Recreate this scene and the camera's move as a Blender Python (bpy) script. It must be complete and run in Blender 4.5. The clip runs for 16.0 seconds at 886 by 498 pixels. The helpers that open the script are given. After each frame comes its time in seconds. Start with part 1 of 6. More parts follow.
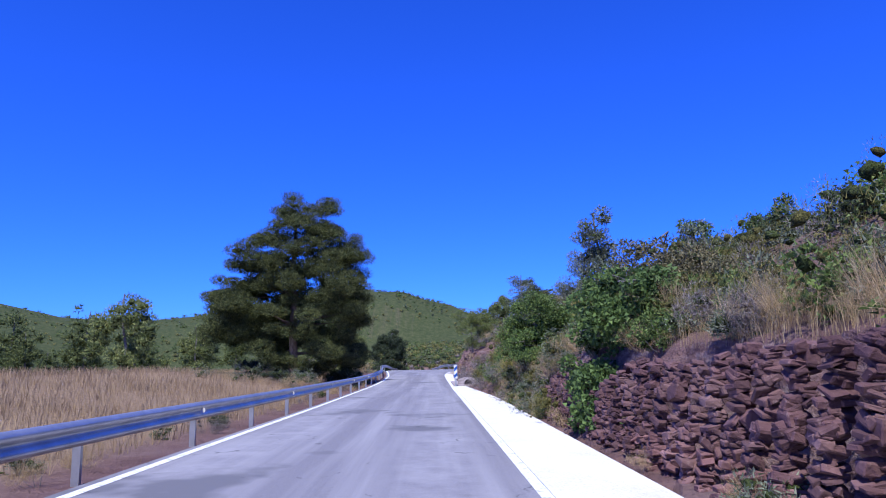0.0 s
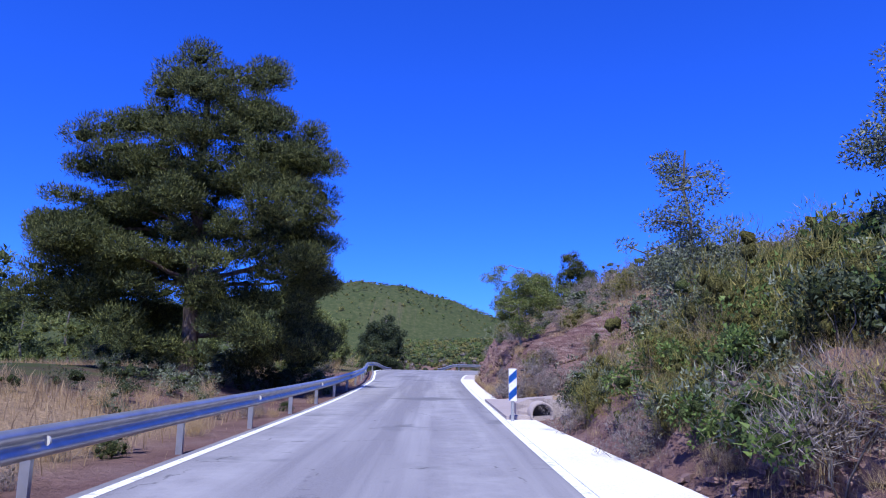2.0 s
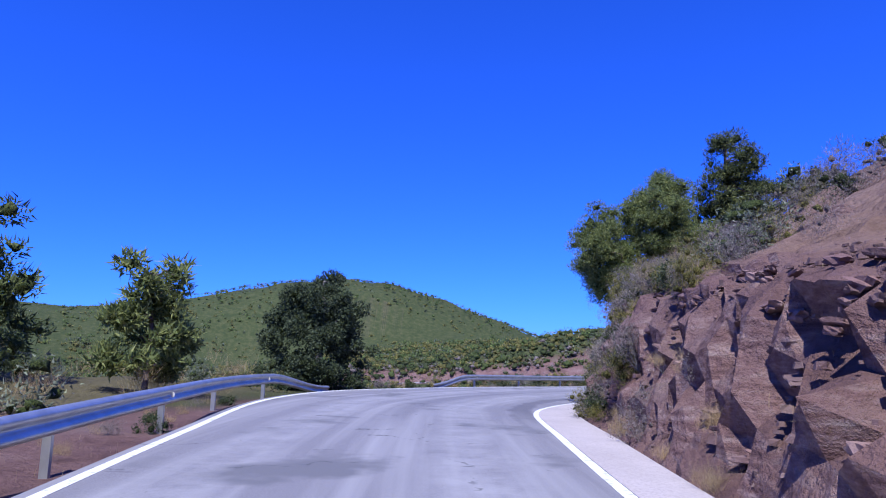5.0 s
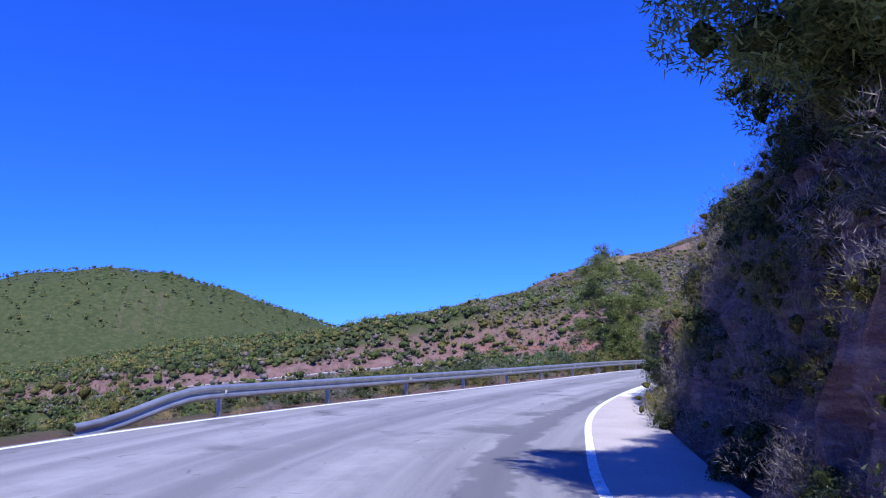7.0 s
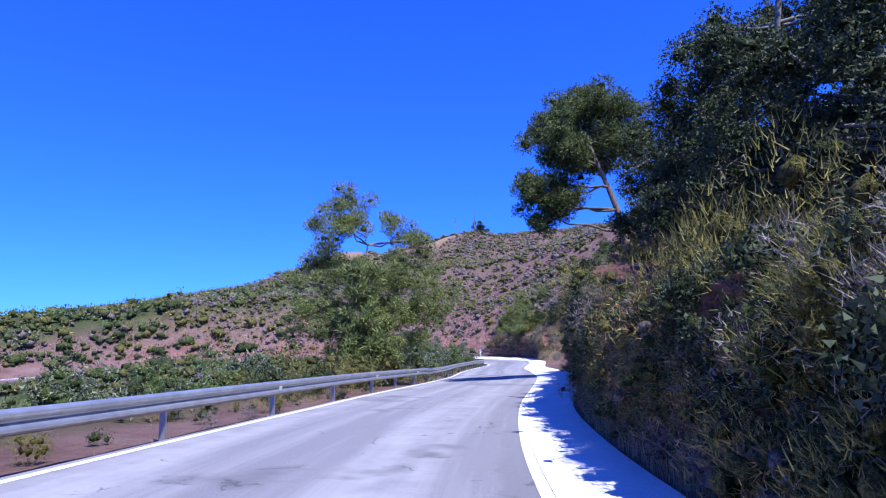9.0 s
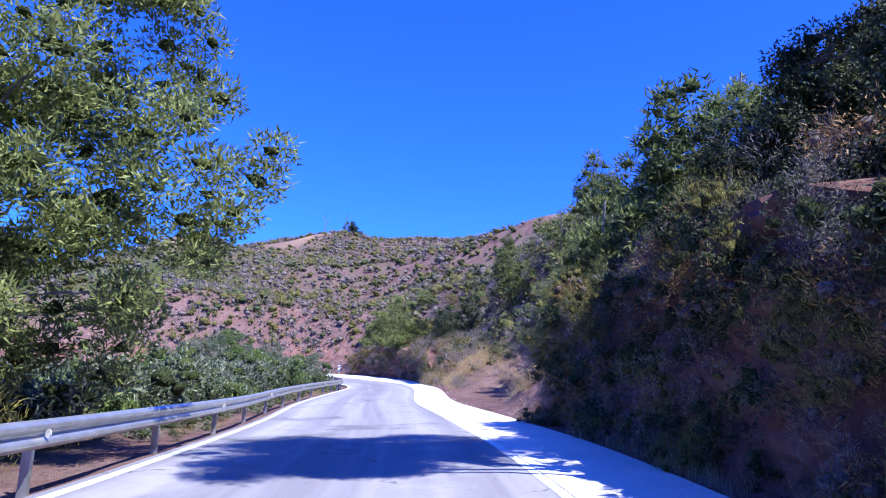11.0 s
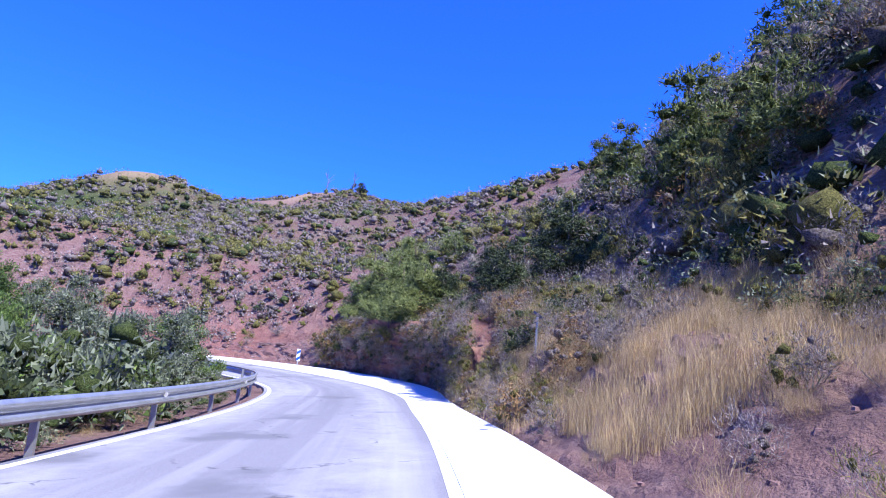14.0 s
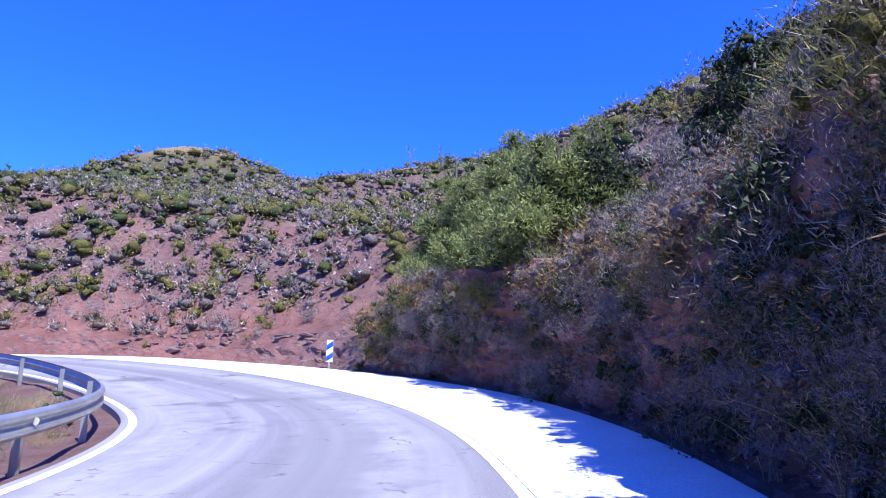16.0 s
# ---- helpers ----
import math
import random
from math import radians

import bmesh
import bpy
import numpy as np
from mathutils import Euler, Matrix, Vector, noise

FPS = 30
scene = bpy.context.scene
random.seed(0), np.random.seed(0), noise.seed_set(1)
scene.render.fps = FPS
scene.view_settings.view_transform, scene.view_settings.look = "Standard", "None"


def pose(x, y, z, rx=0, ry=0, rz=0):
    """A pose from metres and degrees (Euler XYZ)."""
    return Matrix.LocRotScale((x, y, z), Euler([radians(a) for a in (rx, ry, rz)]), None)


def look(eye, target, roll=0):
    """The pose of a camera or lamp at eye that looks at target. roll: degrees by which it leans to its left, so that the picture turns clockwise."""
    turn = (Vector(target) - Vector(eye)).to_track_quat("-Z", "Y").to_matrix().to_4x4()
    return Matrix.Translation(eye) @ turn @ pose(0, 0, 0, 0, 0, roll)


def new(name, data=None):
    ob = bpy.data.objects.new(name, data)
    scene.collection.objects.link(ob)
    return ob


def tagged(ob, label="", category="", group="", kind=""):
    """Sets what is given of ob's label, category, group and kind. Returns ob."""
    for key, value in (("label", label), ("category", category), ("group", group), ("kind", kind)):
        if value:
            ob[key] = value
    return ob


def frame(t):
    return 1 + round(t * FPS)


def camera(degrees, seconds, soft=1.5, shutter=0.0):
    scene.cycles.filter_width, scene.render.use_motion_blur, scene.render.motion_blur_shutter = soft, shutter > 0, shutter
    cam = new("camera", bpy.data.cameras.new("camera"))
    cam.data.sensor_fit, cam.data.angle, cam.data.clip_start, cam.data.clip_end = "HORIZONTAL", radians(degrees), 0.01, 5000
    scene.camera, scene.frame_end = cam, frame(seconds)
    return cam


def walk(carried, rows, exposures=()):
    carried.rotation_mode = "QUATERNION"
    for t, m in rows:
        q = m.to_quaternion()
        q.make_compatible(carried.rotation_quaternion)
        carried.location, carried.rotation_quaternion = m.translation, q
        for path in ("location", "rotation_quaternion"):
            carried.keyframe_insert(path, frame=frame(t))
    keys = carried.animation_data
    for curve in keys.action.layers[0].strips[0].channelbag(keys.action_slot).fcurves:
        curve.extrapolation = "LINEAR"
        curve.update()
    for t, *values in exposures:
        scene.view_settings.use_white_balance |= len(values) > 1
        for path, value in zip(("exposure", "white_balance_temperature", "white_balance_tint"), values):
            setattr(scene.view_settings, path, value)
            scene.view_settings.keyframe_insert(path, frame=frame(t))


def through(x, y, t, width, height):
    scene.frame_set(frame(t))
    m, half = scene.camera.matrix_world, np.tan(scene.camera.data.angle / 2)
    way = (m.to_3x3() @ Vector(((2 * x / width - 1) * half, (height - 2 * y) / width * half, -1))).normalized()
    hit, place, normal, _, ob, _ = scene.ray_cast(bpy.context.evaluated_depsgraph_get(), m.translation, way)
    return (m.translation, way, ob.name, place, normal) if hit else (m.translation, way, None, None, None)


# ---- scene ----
cam = camera(67.7, 16.0, 1.1)
PATH = [
    (0, (0.002, -0.001, 2.202), (0.040, 1.974, 2.521), -1.2),
    (0.5, (0.022, 5.413, 2.123), (0.043, 7.385, 2.453), -0.5),
    (1, (-0.102, 10.776, 2.071), (-0.078, 12.749, 2.396), -0.6),
    (1.5, (-0.285, 16.248, 1.972), (-0.271, 18.222, 2.294), 0.6),
    (2, (-0.501, 21.79, 1.954), (-0.478, 23.764, 2.27), 0.8),
    (2.5, (-0.693, 27.352, 1.818), (-0.67, 29.325, 2.142), 1.9),
    (3, (-0.677, 33.267, 1.775), (-0.665, 35.238, 2.112), 1.4),
    (3.5, (-0.797, 39.13, 1.675), (-0.788, 41.101, 2.014), 1.3),
    (6, (-0.418, 67.874, 1.851), (-0.187, 69.836, 2.159), -1.4),
    (6.5, (0.465, 73.248, 1.74), (0.919, 75.175, 2.024), -1.8),
    (7, (2.138, 78.661, 1.571), (2.789, 80.528, 1.873), -1.9),
    (7.5, (4.333, 83.898, 1.465), (5.163, 85.689, 1.787), -2.7),
    (8, (6.966, 88.862, 1.365), (7.983, 90.554, 1.684), -2.4),
    (8.5, (10.045, 93.51, 1.325), (11.229, 95.091, 1.638), -1.4),
    (9, (13.627, 97.863, 1.212), (14.966, 99.318, 1.512), -1.3),
    (9.5, (17.612, 101.919, 1.146), (19.062, 103.257, 1.472), -1.6),
    (10, (21.752, 105.897, 1.148), (23.275, 107.149, 1.486), -0.4),
    (12.5, (43.426, 124.993, 0.858), (45.043, 126.113, 1.219), 3.3),
    (13, (48.206, 128.495, 0.93), (49.806, 129.645, 1.277), 4.0),
    (13.5, (52.616, 131.861, 0.936), (54.198, 133.034, 1.284), 4.0),
    (14, (57.012, 135.275, 0.905), (58.576, 136.476, 1.245), 5.1),
    (14.5, (61.325, 138.791, 0.841), (62.87, 140.018, 1.166), 5.7),
    (15, (65.226, 142.006, 0.81), (66.757, 143.254, 1.125), 4.8),
    (15.5, (69.127, 145.446, 0.753), (70.612, 146.747, 1.069), 2.9),
    (16, (72.799, 149.144, 0.763), (74.174, 150.564, 1.068), 2.2),
]
walk(cam, [(t, look(eye, target, roll)) for t, eye, target, roll in PATH],
     exposures=[(0, 0.3, 5900, 10), (3.5, 0.3, 5900, 10), (6, 0.4, 5900, 10), (8, 0.5, 5900, 10), (9.5, 0.92, 5900, 10), (10, 1.05, 5900, 10), (12.5, 1.15, 5900, 10), (14.5, 1.13, 5900, 10), (16, 1.06, 5900, 10)])

# ---- light and air ----
SUN_FROM = Vector((-0.16, -0.98, 0.0)).normalized()
SUN_EL = radians(57)
world = bpy.data.worlds.new("sky")
scene.world = world
world.use_nodes = True
wn, wl = world.node_tree.nodes, world.node_tree.links
wn.clear()
sky = wn.new("ShaderNodeTexSky")
sky.sky_type = "NISHITA"
sky.sun_disc = False
sky.sun_elevation = SUN_EL
sky.sun_rotation = math.atan2(SUN_FROM.x, SUN_FROM.y)
sky.altitude, sky.air_density, sky.dust_density, sky.ozone_density = 500, 1.0, 0.2, 3.0
deep = wn.new("ShaderNodeMix")
deep.data_type, deep.blend_type = "RGBA", "MULTIPLY"
deep.inputs[0].default_value = 1.0
deep.inputs[7].default_value = (0.215, 0.525, 1.98, 1.0)
back = wn.new("ShaderNodeBackground")
back.inputs["Strength"].default_value = 0.10
out = wn.new("ShaderNodeOutputWorld")
wl.new(sky.outputs[0], deep.inputs[6])
wl.new(deep.outputs[2], back.inputs["Color"])
wl.new(back.outputs[0], out.inputs[0])
sun_data = bpy.data.lights.new("sun", "SUN")
sun_data.energy, sun_data.angle, sun_data.color = 5.0, radians(0.53), (1.0, 0.96, 0.90)
sun = new("sun", sun_data)
d = SUN_FROM * math.cos(SUN_EL) + Vector((0, 0, math.sin(SUN_EL)))
sun.matrix_world = look(d * 200, (0, 0, 0))


# ---- materials ----
def mat_base(name, rough=0.9, metal=0.0, spec=0.3):
    m = bpy.data.materials.new(name)
    m.use_nodes = True
    nt = m.node_tree
    b = nt.nodes["Principled BSDF"]
    b.inputs["Roughness"].default_value = rough
    b.inputs["Metallic"].default_value = metal
    b.inputs["Specular IOR Level"].default_value = spec
    return m, nt, b


def tex_noise(nt, scale, detail=4.0, rough=0.6, coord=None, stretch=None):
    if coord is None:
        coord = nt.nodes.new("ShaderNodeNewGeometry").outputs["Position"]
    if stretch is not None:
        mp = nt.nodes.new("ShaderNodeMapping")
        mp.inputs["Scale"].default_value = stretch
        nt.links.new(coord, mp.inputs["Vector"])
        coord = mp.outputs["Vector"]
    n = nt.nodes.new("ShaderNodeTexNoise")
    n.inputs["Scale"].default_value = scale
    n.inputs["Detail"].default_value = detail
    n.inputs["Roughness"].default_value = rough
    nt.links.new(coord, n.inputs["Vector"])
    return n.outputs["Fac"]


def ramp(nt, fac, stops):
    r = nt.nodes.new("ShaderNodeValToRGB")
    el = r.color_ramp.elements
    while len(el) < len(stops):
        el.new(0.5)
    for e, (p, c) in zip(el, stops):
        e.position, e.color = p, (*c, 1.0) if len(c) == 3 else c
    nt.links.new(fac, r.inputs["Fac"])
    return r.outputs["Color"]


def blend(nt, fac, a, b, mode="MIX"):
    x = nt.nodes.new("ShaderNodeMix")
    x.data_type, x.blend_type = "RGBA", mode
    for sock, v in ((x.inputs[0], fac), (x.inputs[6], a), (x.inputs[7], b)):
        if isinstance(v, (int, float)):
            sock.default_value = v
        elif isinstance(v, tuple):
            sock.default_value = (*v, 1.0)
        else:
            nt.links.new(v, sock)
    return x.outputs[2]


def bump(nt, b, height, strength=0.4, dist=0.02):
    u = nt.nodes.new("ShaderNodeBump")
    u.inputs["Strength"].default_value = strength
    u.inputs["Distance"].default_value = dist
    nt.links.new(height, u.inputs["Height"])
    nt.links.new(u.outputs["Normal"], b.inputs["Normal"])


def span(nt, value, lo, hi):
    r = nt.nodes.new("ShaderNodeMapRange")
    r.inputs["From Min"].default_value, r.inputs["From Max"].default_value = lo, hi
    nt.links.new(value, r.inputs["Value"])
    return r.outputs["Result"]


def math_node(nt, op, a, b=None, c=None):
    n = nt.nodes.new("ShaderNodeMath")
    n.operation = op
    for k, v in enumerate((a, b, c)):
        if v is None:
            continue
        if isinstance(v, (int, float)):
            n.inputs[k].default_value = v
        else:
            nt.links.new(v, n.inputs[k])
    return n.outputs[0]


def band(nt, value, middle, half, soft):
    """1 where value lies within half of middle, fading over soft."""
    gap = math_node(nt, "ABSOLUTE", math_node(nt, "SUBTRACT", value, middle))
    return span(nt, gap, half + soft, half)


def asphalt_material():
    """Worn asphalt: paler polished wheel tracks, a dark ragged seam of newer tar through the first bend, stains and cracks."""
    m, nt, b = mat_base("asphalt", 0.85, 0.0, 0.35)
    uv = nt.nodes.new("ShaderNodeUVMap").outputs["UV"]
    sep = nt.nodes.new("ShaderNodeSeparateXYZ")
    nt.links.new(uv, sep.inputs[0])
    across, ahead = sep.outputs[0], sep.outputs[1]
    grain = tex_noise(nt, 55, 3, 0.7)
    patch = tex_noise(nt, 0.35, 4, 0.6)
    streak = tex_noise(nt, 1.0, 4, 0.6, uv, (2.2, 0.05, 1))
    blotch = tex_noise(nt, 1.4, 5, 0.7)
    sway = math_node(nt, "MULTIPLY_ADD", tex_noise(nt, 0.16, 4, 0.6), 2.4, -1.2)
    edge = math_node(nt, "ADD", across, math_node(nt, "MULTIPLY_ADD", tex_noise(nt, 1.1, 4, 0.7), 0.7, -0.35))
    wander = math_node(nt, "ADD", across, math_node(nt, "MULTIPLY", sway, 0.5))
    col = ramp(nt, grain, [(0.3, (0.150, 0.143, 0.158)), (0.7, (0.238, 0.228, 0.25))])
    col = blend(nt, span(nt, streak, 0.45, 0.75), col, (0.315, 0.305, 0.32))
    for middle in (-1.55, 0.75):
        track = math_node(nt, "MULTIPLY", band(nt, wander, middle, 0.22, 0.35), span(nt, blotch, 0.30, 0.62))
        col = blend(nt, math_node(nt, "MULTIPLY", track, 0.55), col, (0.36, 0.35, 0.365))
    bend = math_node(nt, "MULTIPLY", span(nt, ahead, 188, 196), span(nt, ahead, 236, 222))
    seam = math_node(nt, "MULTIPLY", band(nt, edge, 1.9, 0.16, 0.10), bend)
    col = blend(nt, math_node(nt, "MULTIPLY", seam, 0.75), col, (0.105, 0.10, 0.115))
    seam = math_node(nt, "MULTIPLY", band(nt, edge, -0.4, 0.10, 0.25), bend)
    col = blend(nt, math_node(nt, "MULTIPLY", seam, 0.45), col, (0.13, 0.125, 0.14))
    late = math_node(nt, "MULTIPLY", span(nt, ahead, 292, 300), span(nt, ahead, 340, 326))
    seam = math_node(nt, "MULTIPLY", band(nt, edge, 0.15, 0.35, 0.25), late)
    col = blend(nt, math_node(nt, "MULTIPLY", seam, 0.6), col, (0.15, 0.145, 0.16))
    col = blend(nt, span(nt, patch, 0.58, 0.66), col, (0.14, 0.137, 0.15))
    crack = nt.nodes.new("ShaderNodeTexVoronoi")
    crack.feature = "DISTANCE_TO_EDGE"
    crack.inputs["Scale"].default_value = 0.42
    warp = nt.nodes.new("ShaderNodeVectorMath")
    warp.operation = "MULTIPLY_ADD"
    cloud = nt.nodes.new("ShaderNodeTexNoise")
    cloud.inputs["Scale"].default_value, cloud.inputs["Detail"].default_value = 2.5, 5
    where = nt.nodes.new("ShaderNodeNewGeometry").outputs["Position"]
    nt.links.new(where, cloud.inputs["Vector"])
    nt.links.new(cloud.outputs["Color"], warp.inputs[0])
    warp.inputs[1].default_value = (0.7, 0.7, 0.7)
    nt.links.new(where, warp.inputs[2])
    nt.links.new(warp.outputs[0], crack.inputs["Vector"])
    thin = math_node(nt, "MULTIPLY", span(nt, crack.outputs["Distance"], 0.012, 0.004), span(nt, blotch, 0.52, 0.60))
    col = blend(nt, math_node(nt, "MULTIPLY", thin, 0.7), col, (0.06, 0.058, 0.065))
    nt.links.new(col, b.inputs["Base Color"])
    bump(nt, b, grain, 0.35, 0.01)
    return m


def paint_material():
    m, nt, b = mat_base("road_paint", 0.6, 0.0, 0.4)
    wear = tex_noise(nt, 9, 5, 0.7)
    col = ramp(nt, wear, [(0.34, (0.42, 0.41, 0.41)), (0.5, (0.80, 0.80, 0.79))])
    nt.links.new(col, b.inputs["Base Color"])
    return m


def concrete_material(name, pale):
    m, nt, b = mat_base(name, 0.85, 0.0, 0.3)
    a, c = tex_noise(nt, 0.8, 5, 0.6), tex_noise(nt, 30, 3, 0.7)
    col = ramp(nt, a, [(0.3, (0.64, 0.62, 0.59)), (0.7, (0.80, 0.78, 0.75))])
    col = blend(nt, span(nt, c, 0.45, 0.8), col, (0.48, 0.45, 0.42))
    col = blend(nt, 1.0, col, (pale, pale * (0.5 + 0.5 * pale) ** 0.45, pale * (0.5 + 0.5 * pale) ** 0.4), "MULTIPLY")
    nt.links.new(col, b.inputs["Base Color"])
    bump(nt, b, c, 0.3, 0.008)
    return m


def soil_material():
    m, nt, b = mat_base("soil_and_scrub", 0.95, 0.0, 0.1)
    big, mid, fine = tex_noise(nt, 0.045, 4, 0.6), tex_noise(nt, 0.5, 5, 0.65), tex_noise(nt, 9, 4, 0.7)
    soil = ramp(nt, mid, [(0.3, (0.115, 0.066, 0.062)), (0.5, (0.185, 0.110, 0.102)), (0.72, (0.238, 0.165, 0.155))])
    cov = nt.nodes.new("ShaderNodeAttribute")
    cov.attribute_name = "cover"
    sepc = nt.nodes.new("ShaderNodeSeparateColor")
    nt.links.new(cov.outputs["Color"], sepc.inputs[0])
    green = ramp(nt, mid, [(0.35, (0.042, 0.058, 0.024)), (0.5, (0.058, 0.072, 0.028)), (0.66, (0.084, 0.092, 0.040))])
    straw = ramp(nt, fine, [(0.3, (0.27, 0.185, 0.115)), (0.7, (0.39, 0.28, 0.175))])
    mask = nt.nodes.new("ShaderNodeMath")
    mask.operation = "ADD"
    nt.links.new(sepc.outputs[0], mask.inputs[0])
    nt.links.new(blend(nt, 0.45, mid, big), mask.inputs[1])
    col = blend(nt, span(nt, mask.outputs[0], 0.9, 1.15), soil, green)
    col = blend(nt, sepc.outputs[1], col, straw)
    red = ramp(nt, mid, [(0.3, (0.16, 0.070, 0.060)), (0.7, (0.30, 0.150, 0.125))])
    col = blend(nt, sepc.outputs[2], col, red)
    lie = nt.nodes.new("ShaderNodeSeparateXYZ")
    nt.links.new(nt.nodes.new("ShaderNodeNewGeometry").outputs["True Normal"], lie.inputs[0])
    strata = tex_noise(nt, 2.2, 5, 0.65, None, (1, 1, 4.5))
    stone = ramp(nt, strata, [(0.32, (0.12, 0.068, 0.066)), (0.48, (0.21, 0.125, 0.115)), (0.58, (0.27, 0.18, 0.165)), (0.72, (0.36, 0.28, 0.25))])
    col = blend(nt, span(nt, lie.outputs[2], 0.78, 0.5), col, stone)
    col = blend(nt, 0.35, col, ramp(nt, fine, [(0.25, (0.55, 0.55, 0.55)), (0.75, (1.25, 1.25, 1.25))]), "MULTIPLY")
    nt.links.new(col, b.inputs["Base Color"])
    crumbs = tex_noise(nt, 3.0, 6, 0.75)
    bump(nt, b, crumbs, 1.0, 0.22)
    return m


def rock_material(name="red_rock", tint=(1, 1, 1)):
    m, nt, b = mat_base(name, 0.9, 0.0, 0.2)
    a, c = tex_noise(nt, 1.6, 5, 0.6), tex_noise(nt, 14, 5, 0.7)
    rnd = nt.nodes.new("ShaderNodeObjectInfo").outputs["Random"]
    isl = nt.nodes.new("ShaderNodeNewGeometry").outputs["Random Per Island"]
    col = ramp(nt, a, [(0.3, (0.11, 0.07, 0.07)), (0.5, (0.18, 0.115, 0.11)), (0.72, (0.30, 0.22, 0.195))])
    col = blend(nt, 0.5, col, ramp(nt, isl, [(0.0, (0.45, 0.42, 0.45)), (0.7, (1.15, 1.05, 1.02)), (1.0, (1.7, 1.62, 1.55))]), "MULTIPLY")
    col = blend(nt, 0.5, col, ramp(nt, rnd, [(0.0, (0.5, 0.48, 0.52)), (0.7, (1.2, 1.12, 1.08)), (1.0, (1.8, 1.7, 1.6))]), "MULTIPLY")
    col = blend(nt, span(nt, c, 0.6, 0.85), col, (0.40, 0.33, 0.29))
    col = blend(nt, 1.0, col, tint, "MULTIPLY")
    nt.links.new(col, b.inputs["Base Color"])
    bump(nt, b, c, 0.7, 0.04)
    return m


def leaf_material(name, dark, mid, light, through=0.25):
    m, nt, b = mat_base(name, 0.65, 0.0, 0.25)
    isl = nt.nodes.new("ShaderNodeNewGeometry").outputs["Random Per Island"]
    rnd = nt.nodes.new("ShaderNodeObjectInfo").outputs["Random"]
    big = tex_noise(nt, 0.9, 3, 0.6)
    col = ramp(nt, isl, [(0.0, dark), (0.5, mid), (1.0, light)])
    col = blend(nt, 0.55, col, ramp(nt, big, [(0.3, (0.6, 0.62, 0.6)), (0.7, (1.3, 1.25, 1.1))]), "MULTIPLY")
    col = blend(nt, 0.4, col, ramp(nt, rnd, [(0.0, (0.7, 0.75, 0.7)), (1.0, (1.25, 1.2, 1.2))]), "MULTIPLY")
    nt.links.new(col, b.inputs["Base Color"])
    tr = nt.nodes.new("ShaderNodeBsdfTranslucent")
    nt.links.new(col, tr.inputs["Color"])
    mx = nt.nodes.new("ShaderNodeMixShader")
    mx.inputs[0].default_value = through
    nt.links.new(b.outputs[0], mx.inputs[1])
    nt.links.new(tr.outputs[0], mx.inputs[2])
    nt.links.new(mx.outputs[0], nt.nodes["Material Output"].inputs["Surface"])
    return m


def steel_material():
    m, nt, b = mat_base("galvanised_steel", 0.45, 0.7, 0.5)
    a, c = tex_noise(nt, 3, 5, 0.6), tex_noise(nt, 40, 3, 0.6)
    col = ramp(nt, a, [(0.3, (0.36, 0.37, 0.38)), (0.7, (0.52, 0.53, 0.54))])
    nt.links.new(col, b.inputs["Base Color"])
    nt.links.new(span(nt, c, -0.6, 2.2), b.inputs["Roughness"])
    return m


def bark_material(name, dark, light):
    m, nt, b = mat_base(name, 0.95, 0.0, 0.15)
    n = tex_noise(nt, 9, 5, 0.7, None, (1, 1, 0.25))
    nt.links.new(ramp(nt, n, [(0.35, dark), (0.7, light)]), b.inputs["Base Color"])
    bump(nt, b, n, 0.8, 0.03)
    return m


def plain_material(name, color, rough=0.6, spec=0.4):
    m, nt, b = mat_base(name, rough, 0.0, spec)
    n = tex_noise(nt, 18, 4, 0.6)
    lo = tuple(c * 0.8 for c in color)
    nt.links.new(ramp(nt, n, [(0.3, lo), (0.7, color)]), b.inputs["Base Color"])
    return m


ASPHALT, PAINT, CONCRETE, SOIL = asphalt_material(), paint_material(), concrete_material("concrete", 1.0), soil_material()
SLAB = concrete_material("stained_concrete", 0.5)
GUTTER = concrete_material("weathered_concrete", 0.62)
ROCK = rock_material()
STONE = rock_material("wall_stone", (0.85, 0.74, 0.80))
# brown soil tint of the rock, darkened further to carry the cut faces' shade
SHADED_EARTH = rock_material("shade_toned_earth", (0.62, 0.50, 0.46))
STEEL = steel_material()
BARK_PINE = bark_material("pine_bark", (0.09, 0.065, 0.055), (0.26, 0.20, 0.17))
BARK_GREY = bark_material("grey_bark", (0.10, 0.09, 0.085), (0.30, 0.28, 0.26))
LEAF_PINE = leaf_material("pine_needles", (0.022, 0.032, 0.011), (0.064, 0.081, 0.025), (0.178, 0.192, 0.062), 0.18)
LEAF_STONE = leaf_material("stone_pine_needles", (0.050, 0.074, 0.026), (0.112, 0.142, 0.046), (0.205, 0.225, 0.078), 0.22)
LEAF_PALE = leaf_material("pale_pine_needles", (0.10, 0.138, 0.052), (0.195, 0.235, 0.08), (0.33, 0.35, 0.125), 0.35)
LEAF_OAK = leaf_material("oak_leaves", (0.023, 0.036, 0.018), (0.046, 0.065, 0.031), (0.091, 0.111, 0.058), 0.1)
LEAF_GREEN = leaf_material("green_leaves", (0.052, 0.091, 0.026), (0.111, 0.176, 0.046), (0.208, 0.273, 0.078), 0.3)
LEAF_VINE = leaf_material("vine_leaves", (0.045, 0.080, 0.026), (0.088, 0.150, 0.042), (0.16, 0.235, 0.070), 0.3)
LEAF_BROWN = leaf_material("brownish_leaves", (0.060, 0.062, 0.034), (0.125, 0.120, 0.060), (0.24, 0.20, 0.105), 0.2)
